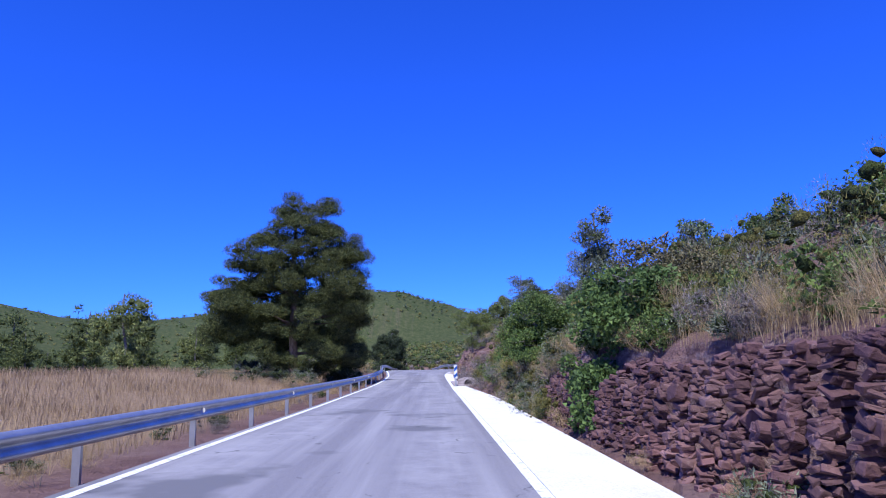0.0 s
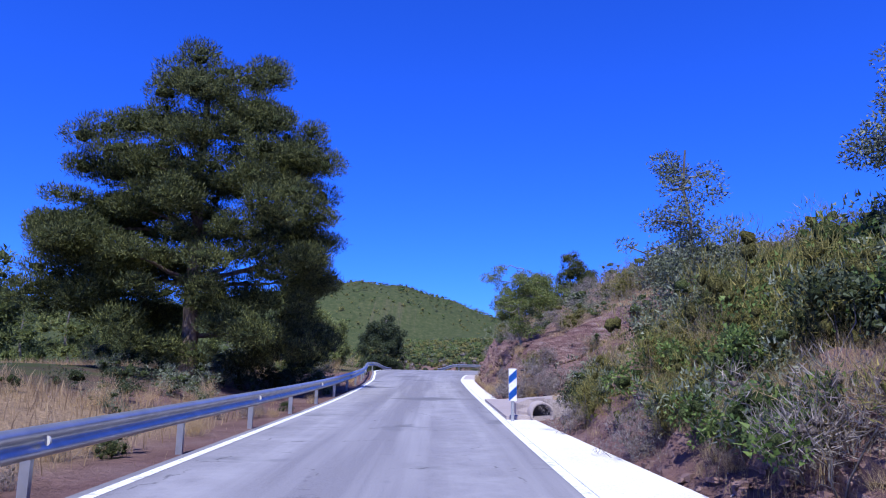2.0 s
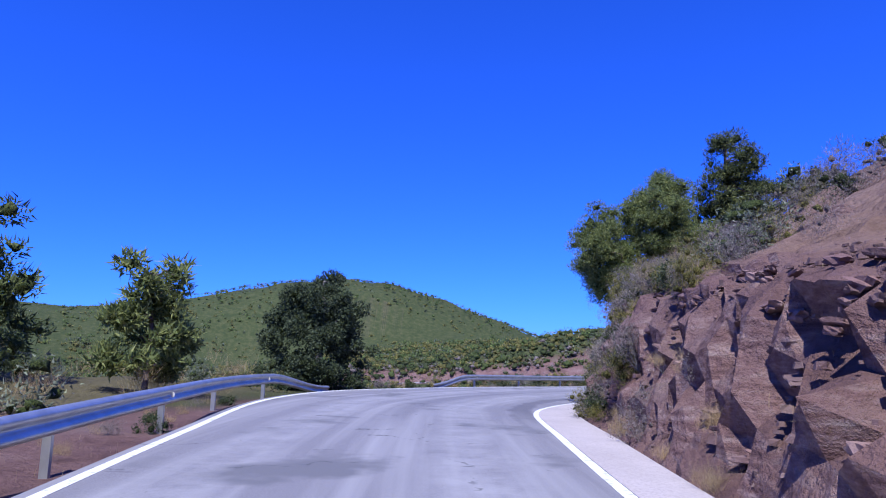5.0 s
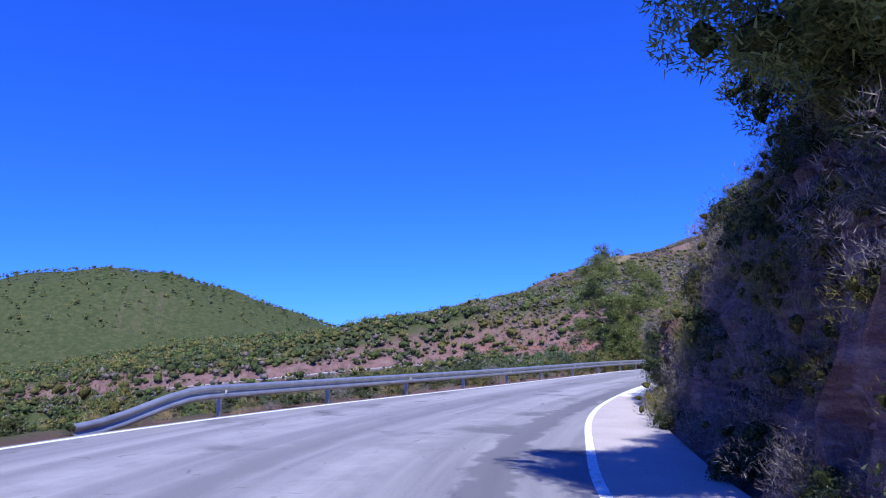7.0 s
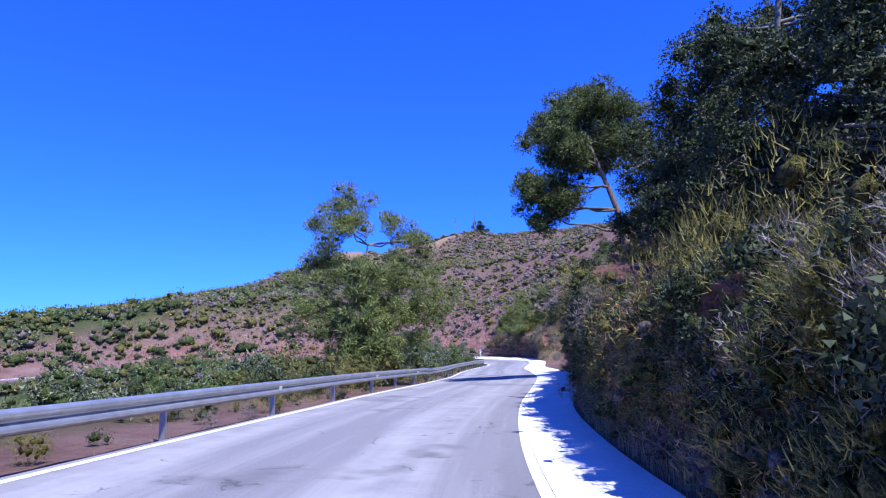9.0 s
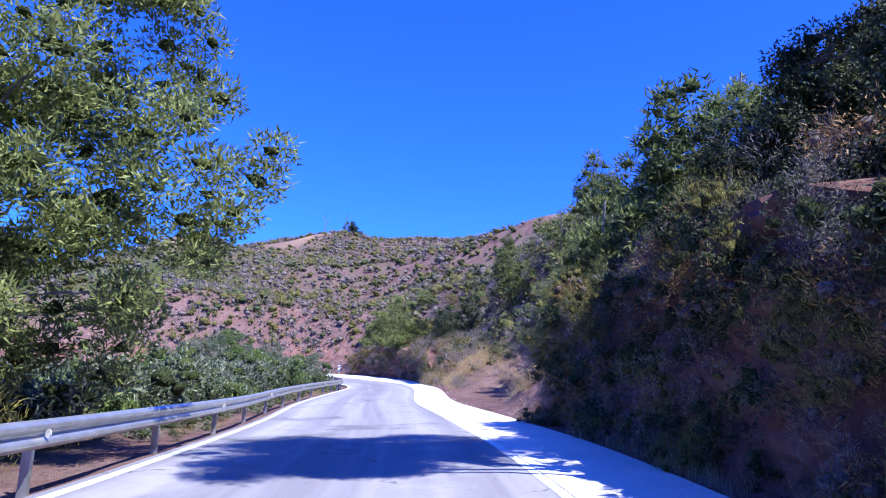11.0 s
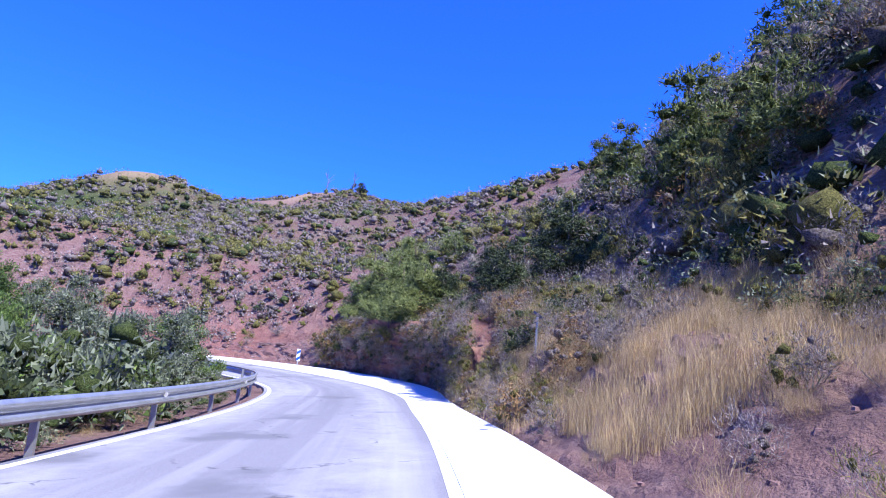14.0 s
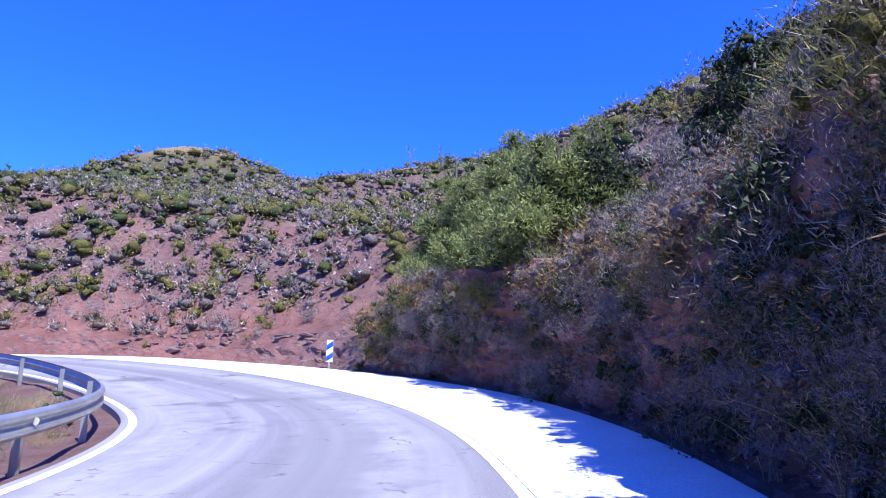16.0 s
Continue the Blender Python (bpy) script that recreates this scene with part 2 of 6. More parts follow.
LEAF_ALMOND = leaf_material("almond_leaves", (0.072, 0.104, 0.033), (0.156, 0.195, 0.058), (0.286, 0.312, 0.104), 0.3)
LEAF_BROOM = leaf_material("broom_twigs", (0.091, 0.098, 0.026), (0.195, 0.182, 0.052), (0.338, 0.286, 0.091), 0.2)
LEAF_GREY = leaf_material("grey_scrub", (0.10, 0.084, 0.086), (0.210, 0.178, 0.176), (0.36, 0.312, 0.300), 0.1)
LEAF_RUST = leaf_material("rusty_scrub", (0.130, 0.072, 0.039), (0.260, 0.143, 0.065), (0.416, 0.260, 0.117), 0.15)
LEAF_DRY = leaf_material("dry_grass", (0.30, 0.20, 0.105), (0.47, 0.345, 0.19), (0.65, 0.51, 0.31), 0.3)
LEAF_FIELD = leaf_material("field_grass", (0.29, 0.20, 0.125), (0.37, 0.265, 0.165), (0.47, 0.35, 0.225), 0.3)
LEAF_OLIVE = leaf_material("olive_leaves", (0.075, 0.094, 0.060), (0.15, 0.175, 0.12), (0.28, 0.305, 0.22), 0.2)


def inner_shade_material(name, dark, light):
    """The finely leafed inside of a bush, its shade put into a darker colour."""
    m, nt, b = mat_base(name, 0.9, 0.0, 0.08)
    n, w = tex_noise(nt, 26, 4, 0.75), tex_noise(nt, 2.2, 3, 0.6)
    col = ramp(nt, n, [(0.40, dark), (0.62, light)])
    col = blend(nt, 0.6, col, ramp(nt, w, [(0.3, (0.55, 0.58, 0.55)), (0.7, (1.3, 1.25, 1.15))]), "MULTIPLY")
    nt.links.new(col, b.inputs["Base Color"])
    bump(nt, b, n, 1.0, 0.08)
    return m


# mostly darker than the blades around them: inner shade painted as leaf colour
CORE_GREEN = inner_shade_material("inner_shade_foliage", (0.030, 0.044, 0.016), (0.115, 0.145, 0.052))
CORE_DARK = inner_shade_material("inner_shade_dark", (0.020, 0.028, 0.013), (0.085, 0.105, 0.042))
CORE_PINE = inner_shade_material("inner_shade_needles", (0.035, 0.048, 0.017), (0.135, 0.160, 0.055))
CORE_BROOM = inner_shade_material("inner_shade_broom", (0.050, 0.050, 0.018), (0.20, 0.185, 0.065))
CORE_DRY = inner_shade_material("inner_shade_twigs", (0.085, 0.070, 0.070), (0.28, 0.235, 0.225))
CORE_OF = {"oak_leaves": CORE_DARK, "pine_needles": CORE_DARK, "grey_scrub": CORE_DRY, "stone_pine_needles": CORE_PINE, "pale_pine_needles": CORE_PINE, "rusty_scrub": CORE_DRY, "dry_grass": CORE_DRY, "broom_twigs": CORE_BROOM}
WHITE_PLASTIC = plain_material("white_sheet", (0.80, 0.80, 0.80), 0.4)
BLUE_PLASTIC = plain_material("blue_sheet", (0.03, 0.16, 0.62), 0.4)
PANEL_BLUE = plain_material("dark_blue_panel", (0.030, 0.038, 0.085), 0.25)
PIPE_SHADE = plain_material("pipe_shade_colour", (0.05, 0.045, 0.045), 0.7)
AMBER = plain_material("reflector_face", (0.75, 0.72, 0.68), 0.25)


# ---- mesh helpers ----
def mesh_from(name, verts, faces, material, smooth=False, uvs=None):
    """A mesh from arrays of corners and of equal-sided faces."""
    verts, faces = np.asarray(verts, np.float32), np.asarray(faces, np.int32)
    me = bpy.data.meshes.new(name)
    k = faces.shape[1]
    me.vertices.add(len(verts))
    me.vertices.foreach_set("co", verts.ravel())
    me.loops.add(faces.size)
    me.loops.foreach_set("vertex_index", faces.ravel())
    me.polygons.add(len(faces))
    me.polygons.foreach_set("loop_start", np.arange(0, faces.size, k, dtype=np.int32))
    me.polygons.foreach_set("loop_total", np.full(len(faces), k, np.int32))
    me.polygons.foreach_set("use_smooth", np.full(len(faces), smooth, bool))
    if uvs is not None:
        me.uv_layers.new(name="UVMap").data.foreach_set("uv", np.asarray(uvs, np.float32)[faces.ravel()].ravel())
    me.update(calc_edges=True)
    me.materials.append(material)
    return me


def part(name, data, parent, label=""):
    """One mesh object under a thing or under a part."""
    ob = new(name, data)
    ob.parent = parent
    if label:
        tagged(ob, label)
    return ob


def thing(name, m, label, category, group="", kind=""):
    ob = new(name)
    ob.empty_display_size = 0.2
    ob.matrix_world = m
    return tagged(ob, label, category, group, kind)


def to_mesh(bm, name, material, smooth=False):
    me = bpy.data.meshes.new(name)
    bm.to_mesh(me)
    bm.free()
    for p in me.polygons:
        p.use_smooth = smooth
    me.materials.append(material)
    return me


def tube(points, radii, sides=7):
    """Corners and four-sided faces of a tapered tube along points."""
    pts, rad = np.asarray(points, float), np.asarray(radii, float)
    along = np.gradient(pts, axis=0)
    along /= np.linalg.norm(along, axis=1, keepdims=True) + 1e-9
    ref = np.where(np.abs(along[:, 2:3]) > 0.9, [[1.0, 0, 0]], [[0, 0, 1.0]])
    u = np.cross(along, ref)
    u /= np.linalg.norm(u, axis=1, keepdims=True) + 1e-9
    w = np.cross(along, u)
    a = np.arange(sides) * 2 * np.pi / sides
    ring = pts[:, None] + rad[:, None, None] * (np.cos(a)[None, :, None] * u[:, None] + np.sin(a)[None, :, None] * w[:, None])
    n = len(pts)
    i, j = np.meshgrid(np.arange(n - 1), np.arange(sides), indexing="ij")
    k = (j + 1) % sides
    faces = np.stack([i * sides + j, i * sides + k, (i + 1) * sides + k, (i + 1) * sides + j], -1).reshape(-1, 4)
    return ring.reshape(-1, 3), faces


def join(pieces):
    verts, faces, base = [], [], 0
    for v, q in pieces:
        verts.append(v)
        faces.append(q + base)
        base += len(v)
    return np.concatenate(verts), np.concatenate(faces)


def leaves(rng, centres, radii, count, length, width, up=0.0, shell=0.55):
    """Leaf blades scattered through clumps: corners and faces. up: how much the blades strive upwards."""
    centres, radii = np.asarray(centres, float), np.asarray(radii, float)
    if radii.ndim == 1:
        radii = np.repeat(radii[:, None], 3, 1)
    count = int(count * 1.6)
    width *= 1.1
    weight = radii.prod(1) ** 0.67
    pick = rng.choice(len(centres), count, p=weight / weight.sum())
    way = rng.normal(size=(count, 3))
    way /= np.linalg.norm(way, axis=1, keepdims=True)
    far = (shell + (1 - shell) * rng.random((count, 1)) ** 0.7) * (0.85 + 0.3 * rng.random((count, 1)))
    pos = centres[pick] + way * far * radii[pick]
    axis = way * 0.7 + rng.normal(size=(count, 3)) * 0.7 + np.array([0, 0, up])
    axis /= np.linalg.norm(axis, axis=1, keepdims=True)
    side = np.cross(axis, rng.normal(size=(count, 3)))
    side /= np.linalg.norm(side, axis=1, keepdims=True) + 1e-9
    ln = length * (0.6 + 0.8 * rng.random((count, 1)))
    wd = width * (0.6 + 0.8 * rng.random((count, 1)))
    v = np.stack([pos + side * wd * 0.5, pos + axis * ln, pos - side * wd * 0.5], 1)
    return v.reshape(-1, 3), np.arange(count * 3).reshape(-1, 3)


ICO = None


def cores(centres, radii, seed=0):
    """Solid lumps standing in for the shaded middles of clumps: corners and triangles."""
    global ICO
    if ICO is None:
        bm = bmesh.new()
        bmesh.ops.create_icosphere(bm, subdivisions=1, radius=1.0)
        ICO = np.array([v.co[:] for v in bm.verts]), np.array([[v.index for v in f.verts] for f in bm.faces])
        bm.free()
    r = np.random.default_rng(seed)
    v0, f0 = ICO
    n = len(centres)
    jit = r.uniform(0.25, 1.15, (n, len(v0), 1))
    v = np.asarray(centres)[:, None] + v0[None] * jit * np.asarray(radii)[:, None]
    f = f0[None] + (np.arange(n) * len(v0))[:, None, None]
    return v.reshape(-1, 3), f.reshape(-1, 3)


def foliage(name, leaf, v, f, cv, cf):
    """One mesh of leaf blades, with the shade-coloured lumps inside them as its second material."""
    me = bpy.data.meshes.new(name)
    k = len(cv)
    verts = np.concatenate([cv, v]).astype(np.float32)
    loops = np.concatenate([cf.ravel(), f.ravel() + k]).astype(np.int32)
    starts = (np.arange(len(cf) + len(f)) * 3).astype(np.int32)
    total = np.full(len(cf) + len(f), 3, np.int32)
    me.vertices.add(len(verts))
    me.vertices.foreach_set("co", verts.ravel())
    me.loops.add(len(loops))
    me.loops.foreach_set("vertex_index", loops)
    me.polygons.add(len(starts))
    me.polygons.foreach_set("loop_start", starts)
    me.polygons.foreach_set("loop_total", total)
    me.materials.append(leaf)
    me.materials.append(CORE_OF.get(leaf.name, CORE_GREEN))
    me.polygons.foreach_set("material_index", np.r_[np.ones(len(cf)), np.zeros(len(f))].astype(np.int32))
    me.update(calc_edges=True)
    return me


def ease(a, b, x):
    t = np.clip((x - a) / (b - a), 0, 1)
    return t * t * (3 - 2 * t)


# ---- the road's line ----
CENTRE = [(-0.9, -120), (-0.95, -60), (-1.0, 0), (-1.05, 25), (-1.1, 45), (-1.15, 60), (-1.1, 68), (-0.8, 75), (0.5, 81.2),
          (2.5, 86.6), (5.4, 91.4), (9.8, 96.9), (17.4, 104.5), (24.6, 110.6), (29.9, 114.6), (36.7, 119.9), (43.8, 126.0),
          (50.8, 132.3), (59.5, 139.3), (67.2, 146.0), (76.6, 155.2), (80.0, 160.5), (81.3, 166), (81.2, 172), (79.6, 178), (76.5, 184.5),
          (71.0, 191), (63.0, 197.5), (54, 203), (44, 207.5), (30, 211), (10, 214), (-20, 222), (-60, 240)]
LEVEL = [1.7, 1.4, 0.9, 0.62, 0.45, 0.5, 0.55, 0.5, 0.36, 0.22, 0.12, 0.02, -0.08, -0.14, -0.16, -0.25, -0.36,
         -0.40, -0.36, -0.45, -0.56, -0.55, -0.45, -0.3, -0.2, -0.2, -0.4, -0.7, -0.9, -1.2, -1.8, -3, -5, -9]
BANK = [0, 0, -0.1, 0, 0.05, 0.0, -0.1, -0.2, -0.3, -0.3, -0.3, -0.25, -0.15, -0.1, 0, 0.1, 0.2, 0.22, 0.3, 0.35, 0.35,
        0.4, 0.4, 0.3, 0.2, 0, 0, 0, 0, 0, 0, 0, 0, 0]
WIDTH = [4.3, 4.3, 4.3, 4.25, 4.6, 4.9, 5.6, 6.5, 7.2, 7.3, 6.9, 6.2, 5.4, 5.0, 4.8, 4.7, 4.6, 4.5, 4.6, 5.0, 5.9, 6.4, 6.2,
         5.8, 5.4, 5, 5, 5, 5, 5, 5, 5, 5, 5]


def line_of_road(step=0.5):
    c = np.array(CENTRE, float)
    extra = np.stack([LEVEL, BANK, WIDTH], 1)
    rows = np.concatenate([c, extra], 1)
    out_rows = []
    for i in range(len(c) - 1):
        p0, p1, p2, p3 = rows[max(i - 1, 0)], rows[i], rows[i + 1], rows[min(i + 2, len(c) - 1)]
        n = max(2, int(np.hypot(*(p2 - p1)[:2]) / step))
        chord = [max(np.hypot(*(b - a)[:2]), 1e-3) for a, b in ((p0, p1), (p1, p2), (p2, p3))]
        m1 = (p2 - p0) / (chord[0] + chord[1]) * chord[1] if i else p2 - p1
        m2 = (p3 - p1) / (chord[1] + chord[2]) * chord[1]
        t = np.arange(n)[:, None] / n
        out_rows.append((2 * t**3 - 3 * t**2 + 1) * p1 + (t**3 - 2 * t**2 + t) * m1 + (-2 * t**3 + 3 * t**2) * p2 + (t**3 - t**2) * m2)
    r = np.concatenate(out_rows)
    tan = np.gradient(r[:, :2], axis=0)
    tan /= np.linalg.norm(tan, axis=1, keepdims=True)
    s = np.r_[0, np.cumsum(np.hypot(*np.diff(r[:, :2], axis=0).T))]
    return r, tan, np.stack([tan[:, 1], -tan[:, 0]], 1), s


R, TAN, RIGHT, STATION = line_of_road()


def station_at(x, y):
    """The index of the road's row nearest to a place."""
    return int(np.argmin((R[:, 0] - x) ** 2 + (R[:, 1] - y) ** 2))


def on_road(i, off, lift=0.0):
    """The place off metres to the right of the road's middle, on its surface."""
    r = R[i]
    q = r[:2] + RIGHT[i] * off
    return np.array([q[0], q[1], r[2] + r[3] * np.clip(off / r[4], -0.9, 0.9) + lift])


def ribbon(name, offs_a, offs_b, lift, material, i0=0, i1=None, thick=0.0, across=1):
    """A strip of the road between two offsets, given by row; thick lets its sides hang down."""
    i1 = len(R) - 1 if i1 is None else i1
    rows = []
    uv = []
    for i in range(i0, i1 + 1):
        a, b = offs_a[i], offs_b[i]
        pts = [on_road(i, a + (b - a) * k / across, lift) for k in range(across + 1)]
        if thick:
            pts = [pts[0] - (0, 0, thick)] + pts + [pts[-1] - (0, 0, thick)]
        rows.append(pts)
        n = len(pts)
        uv.append([(a + (b - a) * k / max(n - 1, 1), STATION[i]) for k in range(n)])
    v = np.array(rows)
    n, k = v.shape[:2]
    a, b = np.meshgrid(np.arange(n - 1), np.arange(k - 1), indexing="ij")
    f = np.stack([a * k + b, a * k + b + 1, (a + 1) * k + b + 1, (a + 1) * k + b], -1).reshape(-1, 4)
    return mesh_from(name, v.reshape(-1, 3), f, material, not thick, np.array(uv).reshape(-1, 2))


# where the painted lines and the gutter's outer rim run, by the distance along the road: left line, right line, rim
SIDES = [(-120, 2.75, 2.20, 3.55), (25, 2.75, 2.20, 3.45), (34, 2.75, 2.18, 3.0), (40, 2.72, 2.22, 2.75), (52, 2.66, 2.25, 2.80), (60, 2.80, 2.32, 2.95), (68, 3.45, 2.80, 3.7),
         (75, 4.30, 3.22, 4.3), (80, 4.75, 3.55, 4.85), (86, 4.70, 3.95, 5.3), (91, 4.25, 3.95, 5.4), (96, 3.75, 3.50, 5.0), (101, 3.25, 3.12, 4.5), (106, 2.90, 2.88, 4.15), (112, 2.62, 2.70, 3.85), (119, 2.42, 2.50, 3.6),
         (128, 2.60, 2.42, 3.9), (138, 2.80, 2.35, 4.1), (146, 2.86, 2.12, 3.7), (152, 2.86, 1.98, 3.42), (161, 2.82, 2.06, 3.45), (170, 2.52, 2.15, 3.42), (178, 2.22, 2.20, 3.42), (184, 2.40, 2.38, 3.7), (190, 2.78, 2.20, 4.5),
         (197, 3.00, 2.25, 5.4), (205, 3.10, 2.55, 5.6), (214, 3.00, 2.70, 4.8), (225, 2.8, 2.7, 4.2), (245, 2.5, 2.5, 3.4), (600, 2.5, 2.5, 3.3)]


def along(values):
    """A smooth run of values over the road's rows, from the table's stations."""
    raw = np.interp(STATION - 120, [q[0] for q in SIDES], values)
    kernel = np.hanning(15)
    return np.convolve(np.pad(raw, 7, mode="edge"), kernel / kernel.sum(), "valid")


HALF_L, HALF, OUTER = (along([q[k] for q in SIDES]) for k in (1, 2, 3))
EDGE = HALF_L + 0.14

# ---- the ground ----
NEAR = [(-12, 0, 1.7), (-12, 30, 1.3), (-30, 10, 1.6), (-30, 50, 1.2), (-14, 62, 0.6), (14, -20, 5.6), (14, 5, 5.2), (15, 25, 4.6), (14, 45, 3.4), (18, 60, 5.0),
        (24, 75, 9), (34, 92, 10.5), (44, 104, 8.5), (58, 112, 9), (62.5, 127, 8), (72, 122, 11.5), (86, 134, 13.5), (98, 146, 13.0), (100, 160, 9.5), (0, 105, -7), (22, 130, -7.5),
        (45, 152, -7.5), (60, 168, -5.5), (92, 176, 4.0), (98, 184, 6.5), (90, 205, 10)]
FAR = [(-60, 60, -1), (-80, 0, 1), (-60, 140, -9), (-20, 160, -12), (20, 180, -9), (38, 96, 13), (40, 40, 17), (40, -30, 20), (80, 70, 36), (80, 0, 36), (112, 120, 27), (137, 160, 31),
       (175, 254, 42), (146, 254, 29), (105, 231, 24.0), (86, 247, 15.5), (72, 216, 7), (60, 260, 9), (200, 150, 46), (-60, 250, -4), (0, 270, 2),
       (125, 200, 19), (40, 300, 9)]


def hills(x, y):
    """The lie of the land away from the road."""
    top = np.zeros_like(x)
    low = np.full_like(x, 1e-9)
    for spots, wide in ((NEAR, 11.0), (FAR, 24.0)):
        for px, py, pz in spots:
            w = np.exp(-((x - px) ** 2 + (y - py) ** 2) / (2 * wide**2)) * (1.0 if wide > 20 else 2.0)
            top += w * pz
            low += w
    # far country: a long wooded range across the valley and its shoulders
    f = -10 + 49 * np.exp(-(((x + 52) / np.where(x < -52, 150, 112)) ** 2 + ((y - 420) / 70) ** 2))
    f += 18 * np.exp(-(((x - 10) / 110) ** 2 + ((y - 480) / 60) ** 2))
    f += 56 * np.exp(-(((x + 300) / 130) ** 2 + ((y - 330) / 90) ** 2))
    f += 80 * np.exp(-(((x - 330) / 150) ** 2 + ((y - 200) / 300) ** 2))
    w = np.exp(-(((x - 60) / 260) ** 2 + ((y - 120) / 260) ** 2) * 4) * 0.02
    z = (top + f * w * 0.05 + f * 3e-4) / (low + w * 0.05 + 3e-4)
    z += 6.5 * np.exp(-((x - 105) ** 2 + (y - 231) ** 2) / 110) + 3.4 * np.exp(-((x - 158) ** 2 + (y - 250) ** 2) / 200)
    return z + 2.0 * np.exp(-((x - 90) ** 2 + (y - 248) ** 2) / 300)


def nearest_row(x, y):
    """For arrays of places: row of the road, offset to the right, distance."""
    row = np.zeros(x.shape, np.int32)
    best = np.full(x.shape, 1e12)
    for i in range(0, len(R), 2):
        dd = (x - R[i, 0]) ** 2 + (y - R[i, 1]) ** 2
        m = dd < best
        best[m], row[m] = dd[m], i
    off = (x - R[row, 0]) * RIGHT[row, 0] + (y - R[row, 1]) * RIGHT[row, 1]
    return row, off, np.sqrt(best)


# how high and how far back the cut stands along the road: place, where it begins, height, run
CUT = [(-120, 0.75, 1.5, 1.1), (20, 0.75, 1.5, 1.1), (24, 0.05, 1.3, 1.6), (35, 0.05, 1.5, 2.0), (38, 0.05, 0.3, 3.0), (45, 0.05, 0.3, 3.0), (47, 0.1, 1.9, 1.5), (60, 0.1, 2.2, 1.5), (75, 0.1, 3.0, 1.5), (82, 0.1, 4.4, 1.7),
       (94, 0.1, 4.0, 1.7), (99, 0.8, 2.9, 1.5), (104, 0.8, 1.9, 1.6), (112, 0.8, 1.8, 1.6), (119, 0.8, 3.2, 1.5), (130, 0.8, 3.4, 1.5), (141, 0.8, 3.0, 1.5), (147, 0.1, 1.6, 2.6), (152, 0.1, 0.3, 6.5), (161, 0.1, 0.3, 6.5), (166, 0.1, 1.5, 4.0), (172, 0.1, 1.9, 3.0), (179, 0.2, 2.2, 2.2), (183.5, 0.8, 3.1, 1.5), (200, 0.8, 3.2, 1.5),
       (203, 0.1, 1.6, 1.8), (212, 0.1, 1.0, 2.5), (240, 0.1, 1.6, 2.5), (500, 0.1, 2, 2)]
_cs, _c0, _ch, _cr = (np.array(q, float) for q in zip(*CUT))
CUT_0, CUT_H, CUT_R = (np.interp(STATION - 120, _cs, q) for q in (_c0, _ch, _cr))


def ground_z(x, y, rough=True):
    x, y = np.asarray(x, float), np.asarray(y, float)
    row, off, far = nearest_row(x, y)
    h = hills(x, y)
    zr = R[row, 2] + R[row, 3] * np.clip(off / R[row, 4], -0.9, 0.9)
    right = off > 0
    d = np.where(right, off - OUTER[row], -off - EDGE[row])
    d = np.where(far > np.abs(off) + 3, far - 3, d)
    # right: the cut, then the hillside; left: a level strip, then the fall into the valley
    cut = zr + CUT_H[row] * ease(CUT_0[row], CUT_R[row], d) + 0.35 * np.clip(d - CUT_R[row], 0, 9)
    up = h
    zr_side = cut + (up - cut) * ease(3, 14, d)
    strip = zr - 0.06 - 0.10 * ease(0.0, 0.6, d)
    zl_side = strip + (h - strip) * ease(1.4, 13, d)
    z = np.where(right, zr_side, zl_side)
    z = np.where(d < 0.05, zr - 0.14, z)
    if rough:
        amp = ease(0.3, 4.0, d)
        n = np.sin(x * 0.9 + 1.7 * np.sin(y * 0.53)) * np.sin(y * 0.8 + 1.3 * np.sin(x * 0.61)) * 0.16
        n += np.sin(x * 2.3 + 2.0 * np.sin(y * 1.7)) * np.sin(y * 2.1 + 1.8 * np.sin(x * 1.9)) * 0.07
        n += np.sin(x * 0.21 + np.sin(y * 0.13)) * np.sin(y * 0.24) * 0.7 * ease(12, 40, d)
        z = z + n * amp * np.where((off < 0) & (y < 62), 0.25, 1.0)
    return z


def axis_steps(lo, hi, step, far_lo, far_hi):
    mid = np.arange(lo, hi + step / 2, step)
    a, b, g = [lo], [hi], step
    while a[-1] > far_lo:
        g *= 1.17
        a.append(a[-1] - g)
    g = step
    while b[-1] < far_hi:
        g *= 1.17
        b.append(b[-1] + g)
    return np.r_[np.array(a[1:])[::-1], mid, np.array(b[1:])]


BANK_REACH = 7.0


